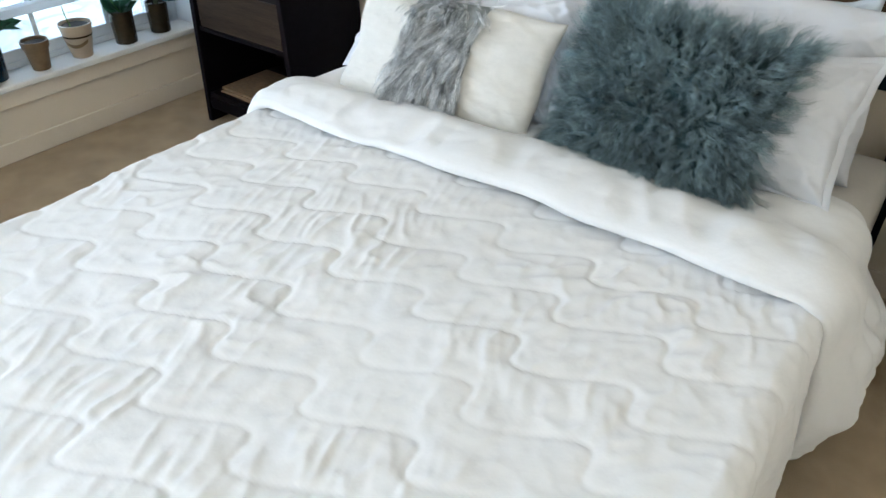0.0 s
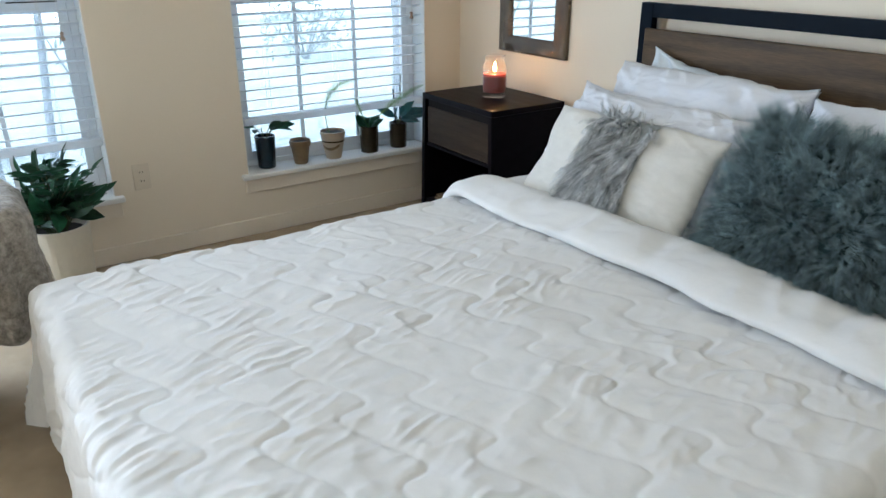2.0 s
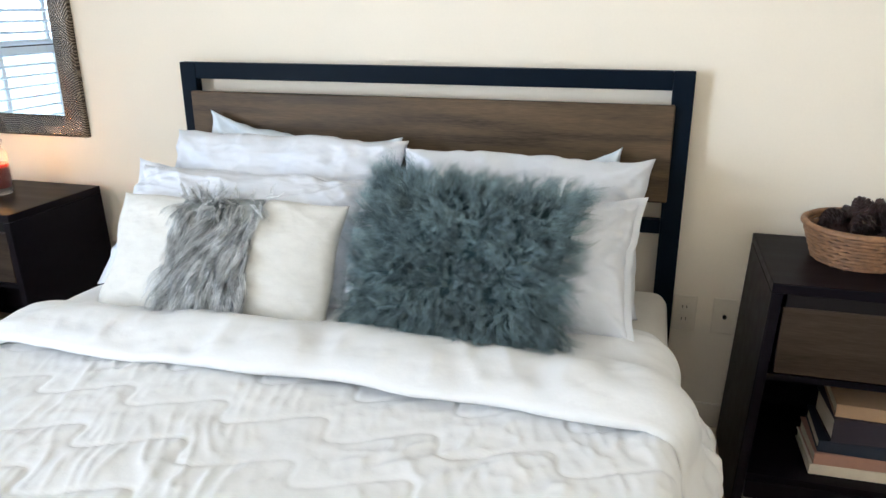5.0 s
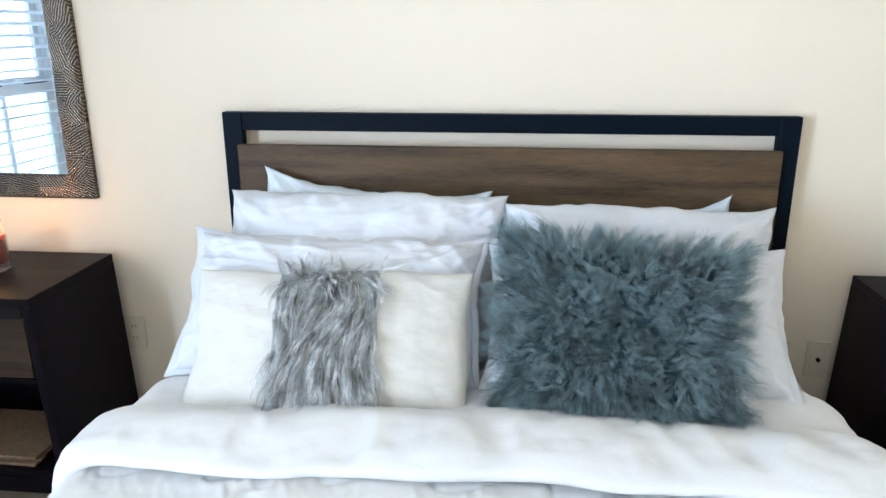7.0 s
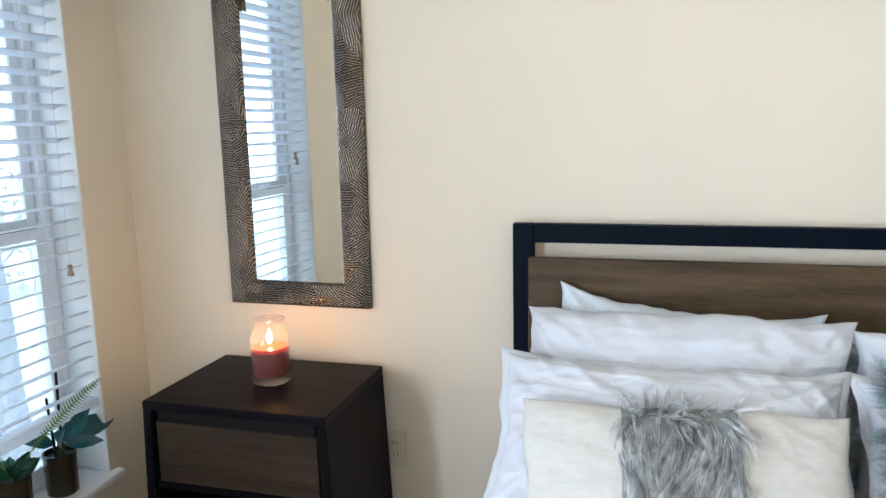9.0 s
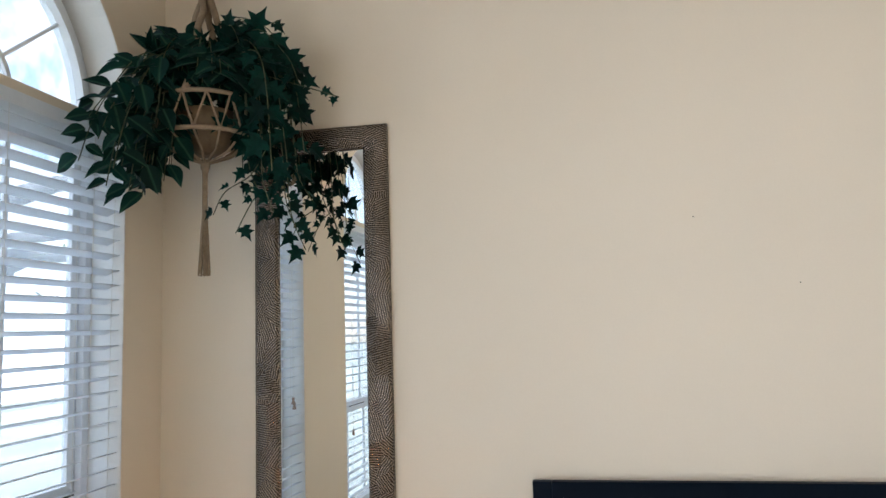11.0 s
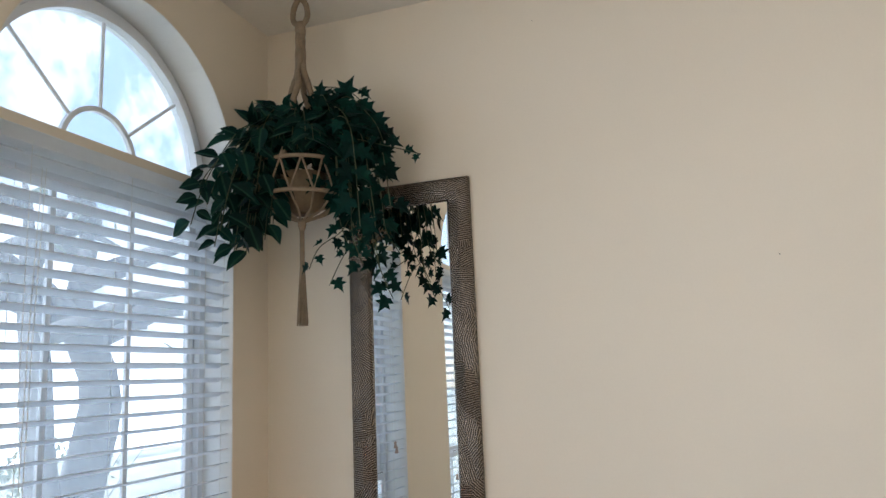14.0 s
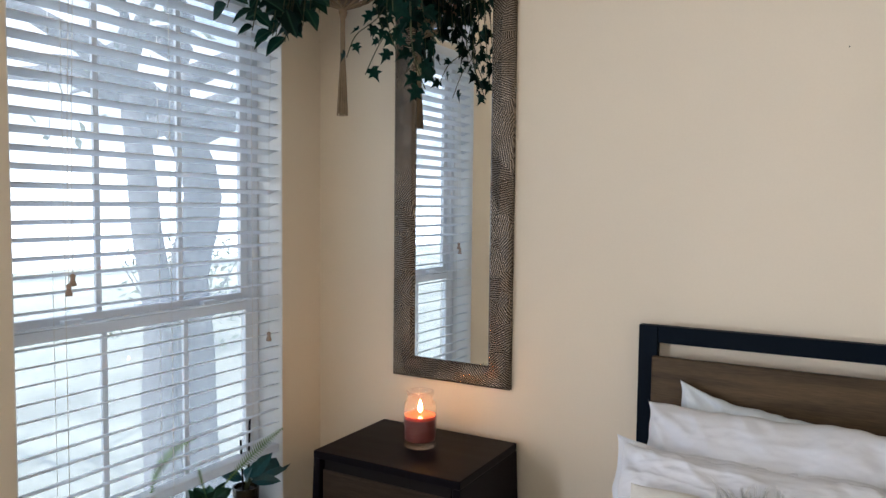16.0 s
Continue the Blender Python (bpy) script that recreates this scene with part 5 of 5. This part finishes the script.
# planter on the floor by the other window
fp = thing("floor_planter", (0.225, -2.095, 0), "off-white cylindrical floor planter by the window", "planter")
part("pot", lathe(bmesh.new(), [(0.095, 0.0), (0.100, 0.004), (0.118, 0.300), (0.116, 0.305), (0.108, 0.304), (0.106, 0.27)], 40), WHITEPOT, fp, smooth=False)
part("soil", lathe(bmesh.new(), [(0.107, 0.268), (0.098, 0.276)], 24), SOIL, fp)
big = thing("bushy_houseplant", (0.225, -2.095, 0.27), "bushy dark green houseplant growing in the floor planter", "plant")
for k in range(48):
    a, tilt = k * 2.4, rng.uniform(0.2, 1.0)
    c, s = math.cos(a), math.sin(a)
    ln = rng.uniform(0.12, 0.32) * (1.05 - 0.45 * tilt)
    tip = Vector((c * tilt * 0.21, s * tilt * 0.21, ln))
    if tip.x < -0.14:
        tip.x = -0.14
    part("stem", tube(bmesh.new(), [(c * 0.03, s * 0.03, 0), (tip.x * 0.45, tip.y * 0.45, ln * 0.7), tip], 0.0025, 5), STEM, big)
    for j in range(9):
        t = 0.45 + 0.55 * j / 8
        p = Vector((tip.x * t * t + c * 0.03 * (1 - t), tip.y * t * t, ln * (1 - (1 - t) ** 2)))
        b = a + (1.3 if j % 2 else -1.3)
        leaf_at(NARROW_GREEN, p, (math.cos(b) + 0.5 * c, math.sin(b) + 0.5 * s, 0.35) if j < 8 else tip, rng.uniform(0.7, 1.0), rng, big)
for d, sz in (((0.35, 0.75, 0.55), 1.15), ((0.75, 0.35, 0.25), 1.1), ((0.75, -0.5, 0.2), 1.1), ((0.5, 0.5, -0.1), 1.0), ((0.8, 0.0, 0.0), 1.0), ((0.6, -0.3, 0.5), 1.1), ((0.2, 0.6, 0.9), 1.0), ((0.5, 0.1, 0.7), 1.0)):
    q = Vector((d[0] * 0.10, d[1] * 0.10, 0.10))
    part("stem", tube(bmesh.new(), [(0, 0, 0), q], 0.003, 5), STEM, big)
    leaf_at(BROAD_GREEN, q, d, sz, rng, big, face=Vector((0.9, -0.1, 0.5)))


# ---- chair with a throw beyond the foot of the bed ----
def cloth_shell(w, d, h, r, seed, amp, n=70, m=26, flare=0.0):
    """A soft draped block, open below, with folds round its sides."""
    verts, faces = [], []
    for j in range(m + 1):
        t = j / m
        for i in range(n):
            a = math.tau * i / n
            ca, sa = math.cos(a), math.sin(a)
            k = (abs(ca) ** 5 + abs(sa) ** 5) ** -0.2
            if t < 0.35:
                s = t / 0.35
                rad, z = s * (1 - 0.02), h - r * max(0, (s - 0.8) / 0.2) ** 2 * 0.5
            else:
                s = (t - 0.35) / 0.65
                rad, z = 1.0 + flare * s, (h - r * 0.5) * (1 - s)
            f = amp * math.sin(i * math.tau / n * 13 + seed) * (0.2 + (t > 0.35) * s) + 0.5 * amp * fbm(ca * 3 + seed, sa * 3, z * 4)
            verts.append((w / 2 * k * ca * rad + f * ca, d / 2 * k * sa * rad + f * sa, z + 0.3 * amp * fbm(ca * rad * 4, sa * rad * 4, seed)))
    for j in range(m):
        for i in range(n):
            q = (i + 1) % n
            faces.append((j * n + i, j * n + q, (j + 1) * n + q, (j + 1) * n + i))
    return verts, faces


chair = thing("slipper_chair", (0.94, -2.64, 0), "beige skirted slipper chair past the foot of the bed", "chair")
raw("skirted_seat", *cloth_shell(0.62, 0.66, 0.42, 0.06, 1.0, 0.020, flare=0.05), SKIRT, chair, smooth=True)
raw("backrest", *cloth_shell(0.60, 0.16, 0.80, 0.06, 5.0, 0.006), SKIRT, chair, smooth=True)
chair.children[-1].matrix_basis = pose(0, -0.25, 0)
throw = thing("knit_throw", (0.92, -2.430, 0), "grey-beige chunky knit throw blanket draped over the chair", "blanket")
raw("knit", *cloth_shell(0.50, 0.42, 0.66, 0.12, 2.0, 0.022, flare=0.03), KNIT, throw, smooth=True)
for v in throw.children[0].data.vertices:
    v.co.z = 0.30 + v.co.z * 0.55

# ---- outside ----
tagged(link("ground", bx(-140, -0.21, -120, 120, -0.9, -0.55), GRASS), "pale sunlit lawn outside the windows", "lawn", kind="structure")
# haze, far trees and sky painted into a glow that also lights the room
bmat = bpy.data.materials.new("glowing_distance")
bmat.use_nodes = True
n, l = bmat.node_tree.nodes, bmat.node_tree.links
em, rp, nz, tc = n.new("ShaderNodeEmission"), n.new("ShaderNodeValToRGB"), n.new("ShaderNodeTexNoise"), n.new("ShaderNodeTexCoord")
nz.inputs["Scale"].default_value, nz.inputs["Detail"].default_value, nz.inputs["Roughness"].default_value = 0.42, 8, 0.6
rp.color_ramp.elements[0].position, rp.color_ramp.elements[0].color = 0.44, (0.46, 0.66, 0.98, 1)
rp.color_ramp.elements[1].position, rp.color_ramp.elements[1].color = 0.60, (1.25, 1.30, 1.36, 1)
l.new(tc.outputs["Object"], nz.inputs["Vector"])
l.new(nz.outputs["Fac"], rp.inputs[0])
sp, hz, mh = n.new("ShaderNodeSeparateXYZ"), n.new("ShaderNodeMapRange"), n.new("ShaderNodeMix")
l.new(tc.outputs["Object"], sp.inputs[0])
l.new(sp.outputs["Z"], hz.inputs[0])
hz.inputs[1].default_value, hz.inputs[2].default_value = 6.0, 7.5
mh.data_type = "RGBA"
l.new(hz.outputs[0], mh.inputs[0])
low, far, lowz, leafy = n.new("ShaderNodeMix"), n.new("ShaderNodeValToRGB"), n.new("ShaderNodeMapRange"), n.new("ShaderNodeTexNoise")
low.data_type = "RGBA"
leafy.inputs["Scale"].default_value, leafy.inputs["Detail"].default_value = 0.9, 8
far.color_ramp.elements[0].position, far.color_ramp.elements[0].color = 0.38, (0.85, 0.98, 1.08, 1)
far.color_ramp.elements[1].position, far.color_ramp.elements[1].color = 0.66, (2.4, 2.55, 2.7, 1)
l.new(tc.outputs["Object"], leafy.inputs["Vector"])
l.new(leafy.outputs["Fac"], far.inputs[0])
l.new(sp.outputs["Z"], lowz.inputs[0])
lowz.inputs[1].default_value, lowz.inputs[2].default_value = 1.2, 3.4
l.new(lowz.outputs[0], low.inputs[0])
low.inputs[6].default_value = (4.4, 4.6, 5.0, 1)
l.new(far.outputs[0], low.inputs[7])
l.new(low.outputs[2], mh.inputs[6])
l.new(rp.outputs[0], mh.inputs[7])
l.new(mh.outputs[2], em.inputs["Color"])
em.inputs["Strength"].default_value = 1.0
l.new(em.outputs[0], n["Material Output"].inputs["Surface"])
tagged(raw("backdrop", [(-16, -40, -0.3), (-16, 50, -0.3), (-16, 50, 26), (-16, -40, 26)], [(0, 1, 2, 3)], bmat), "glowing sheet coloured as haze, pale far trees and clouded sky", "backdrop", kind="structure")


def tree(x, y, r, bends, seed, h=3.4):
    """A grey tree: a bent tapered trunk with limbs and a loose crown above the window's head. bends: height, shift."""
    rng = random.Random(seed)
    t = thing("tree", (x, y, -0.56), "grey-barked tree on the lawn outside the window", "tree", "trees outside")
    n = 18

    def bend(z):
        for (a, p), (b, q) in zip(bends, bends[1:]):
            if z <= b or (b, q) == bends[-1]:
                k = min(1.2, max(0.0, (z - a) / (b - a)))
                return p + (q - p) * (k * k * (3 - 2 * k) if k < 1 else k)

    pts = [Vector((0.02 * math.sin(k * 1.1 + seed), bend(h * k / n), h * k / n)) for k in range(n + 1)]
    bm = tube(bmesh.new(), pts, [r * (0.30 * math.exp(-k * 1.1) + 1 - 0.026 * k - 0.09 * max(0, k - 13)) for k in range(n + 1)], 20)
    for v in bm.verts:
        v.co += 0.10 * r * noise.noise_vector(v.co * 3.0 + Vector((seed, 0, 0)))
    part("trunk", bm, BARK, t, smooth=True)
    verts, faces = [], []
    for k in range(7):
        i = 13 + k % 5
        a = k * 2.4 + seed
        p = pts[i]
        e = p + Vector((1.2 * math.cos(a), 1.2 * math.sin(a), 0.18 + 0.05 * (k % 3)))
        mid = p.lerp(e, 0.5) + Vector((0, 0, 0.10))
        part("limb", tube(bmesh.new(), [p, mid, e], [r * 0.5, r * 0.3, r * 0.08], 8), BARK, t, smooth=True)
        for _ in range(5):
            c = p.lerp(e, rng.uniform(0.5, 1.25)) + Vector((rng.gauss(0, 0.34), rng.gauss(0, 0.34), rng.gauss(-0.05, 0.14)))
            d, s = Vector((rng.gauss(0, 1), rng.gauss(0, 1), rng.gauss(0, 1))).normalized() * 0.06, Vector((rng.gauss(0, 1), rng.gauss(0, 1), rng.gauss(0, 1))).normalized() * 0.028
            j = len(verts)
            verts += [tuple(c - d), tuple(c + s), tuple(c + d), tuple(c - s)]
            faces.append((j, j + 1, j + 2, j + 3))
    raw("crown", verts, faces, FOLIAGE, t)
    return t


tree(-2.0, 0.86, 0.120, ((0, 0.01), (1.3, -0.01), (2.4, -0.15), (3.0, -0.22), (4.0, -0.45)), 1)
fork = tree(-2.05, 1.18, 0.170, ((0, 0.0), (1.4, -0.03), (2.1, 0.07), (2.7, -0.10), (4.0, -0.05)), 2)
part("limb", tube(bmesh.new(), [(0, 0.0, 2.45), (0.03, -0.18, 2.55), (0.04, -0.42, 2.72), (0.0, -0.80, 2.95), (-0.05, -1.25, 3.12)], [0.11, 0.10, 0.085, 0.07, 0.04], 12), BARK, fork, smooth=True)
part("limb", tube(bmesh.new(), [(0.02, -0.05, 1.05), (0.05, -0.24, 1.16), (0.05, -0.33, 1.30)], [0.07, 0.05, 0.035], 10), BARK, fork, "sawn-off branch stub", smooth=True)
for k, (x, y) in enumerate(((-3.3, -1.75), (-3.7, -2.15), (-3.5, -2.6))):
    tree(x, y, 0.035, ((0, 0.0), (1.6, 0.10 - 0.08 * k), (3.4, 0.22 - 0.15 * k)), 5 + k)


def bush(x, y, w, h, seed):
    rng = random.Random(seed)
    b = thing("bush", (x, y, -0.56), "leafy green bush on the lawn outside", "bush", "bushes outside")
    bm = bmesh.new()
    for k in range(7):
        a = k * 2.4
        tube(bm, [(0, 0, 0), (w * 0.25 * math.cos(a), w * 0.25 * math.sin(a), h * 0.5), (w * 0.45 * math.cos(a), w * 0.45 * math.sin(a), h * 0.95)], [0.02, 0.012, 0.004], 5)
    part("stems", bm, BARK, b)
    verts, faces = [], []
    for _ in range(700):
        a, s = rng.uniform(0, math.tau), math.sqrt(rng.random())
        z = rng.uniform(0.1, 1)
        rr = w * 0.5 * s * (1 - 0.4 * z) * (0.8 + 0.4 * noise.noise(Vector((a, z * 3, seed))))
        c = Vector((rr * math.cos(a), rr * math.sin(a), z * h))
        d, q = Vector((rng.gauss(0, 1), rng.gauss(0, 1), rng.gauss(0, 1))).normalized() * 0.06, Vector((rng.gauss(0, 1), rng.gauss(0, 1), rng.gauss(0, 1))).normalized() * 0.025
        j = len(verts)
        verts += [tuple(c - d), tuple(c + q), tuple(c + d), tuple(c - q)]
        faces.append((j, j + 1, j + 2, j + 3))
    raw("leaves", verts, faces, FOLIAGE, b)


for k, (x, y, w, h) in enumerate(((-3.2, -1.1, 1.4, 1.5), (-9.0, 3.0, 2.2, 1.2), (-6.0, 4.5, 2.6, 1.6), (-4.5, -3.0, 1.8, 1.6))):
    bush(x, y, w, h, k)
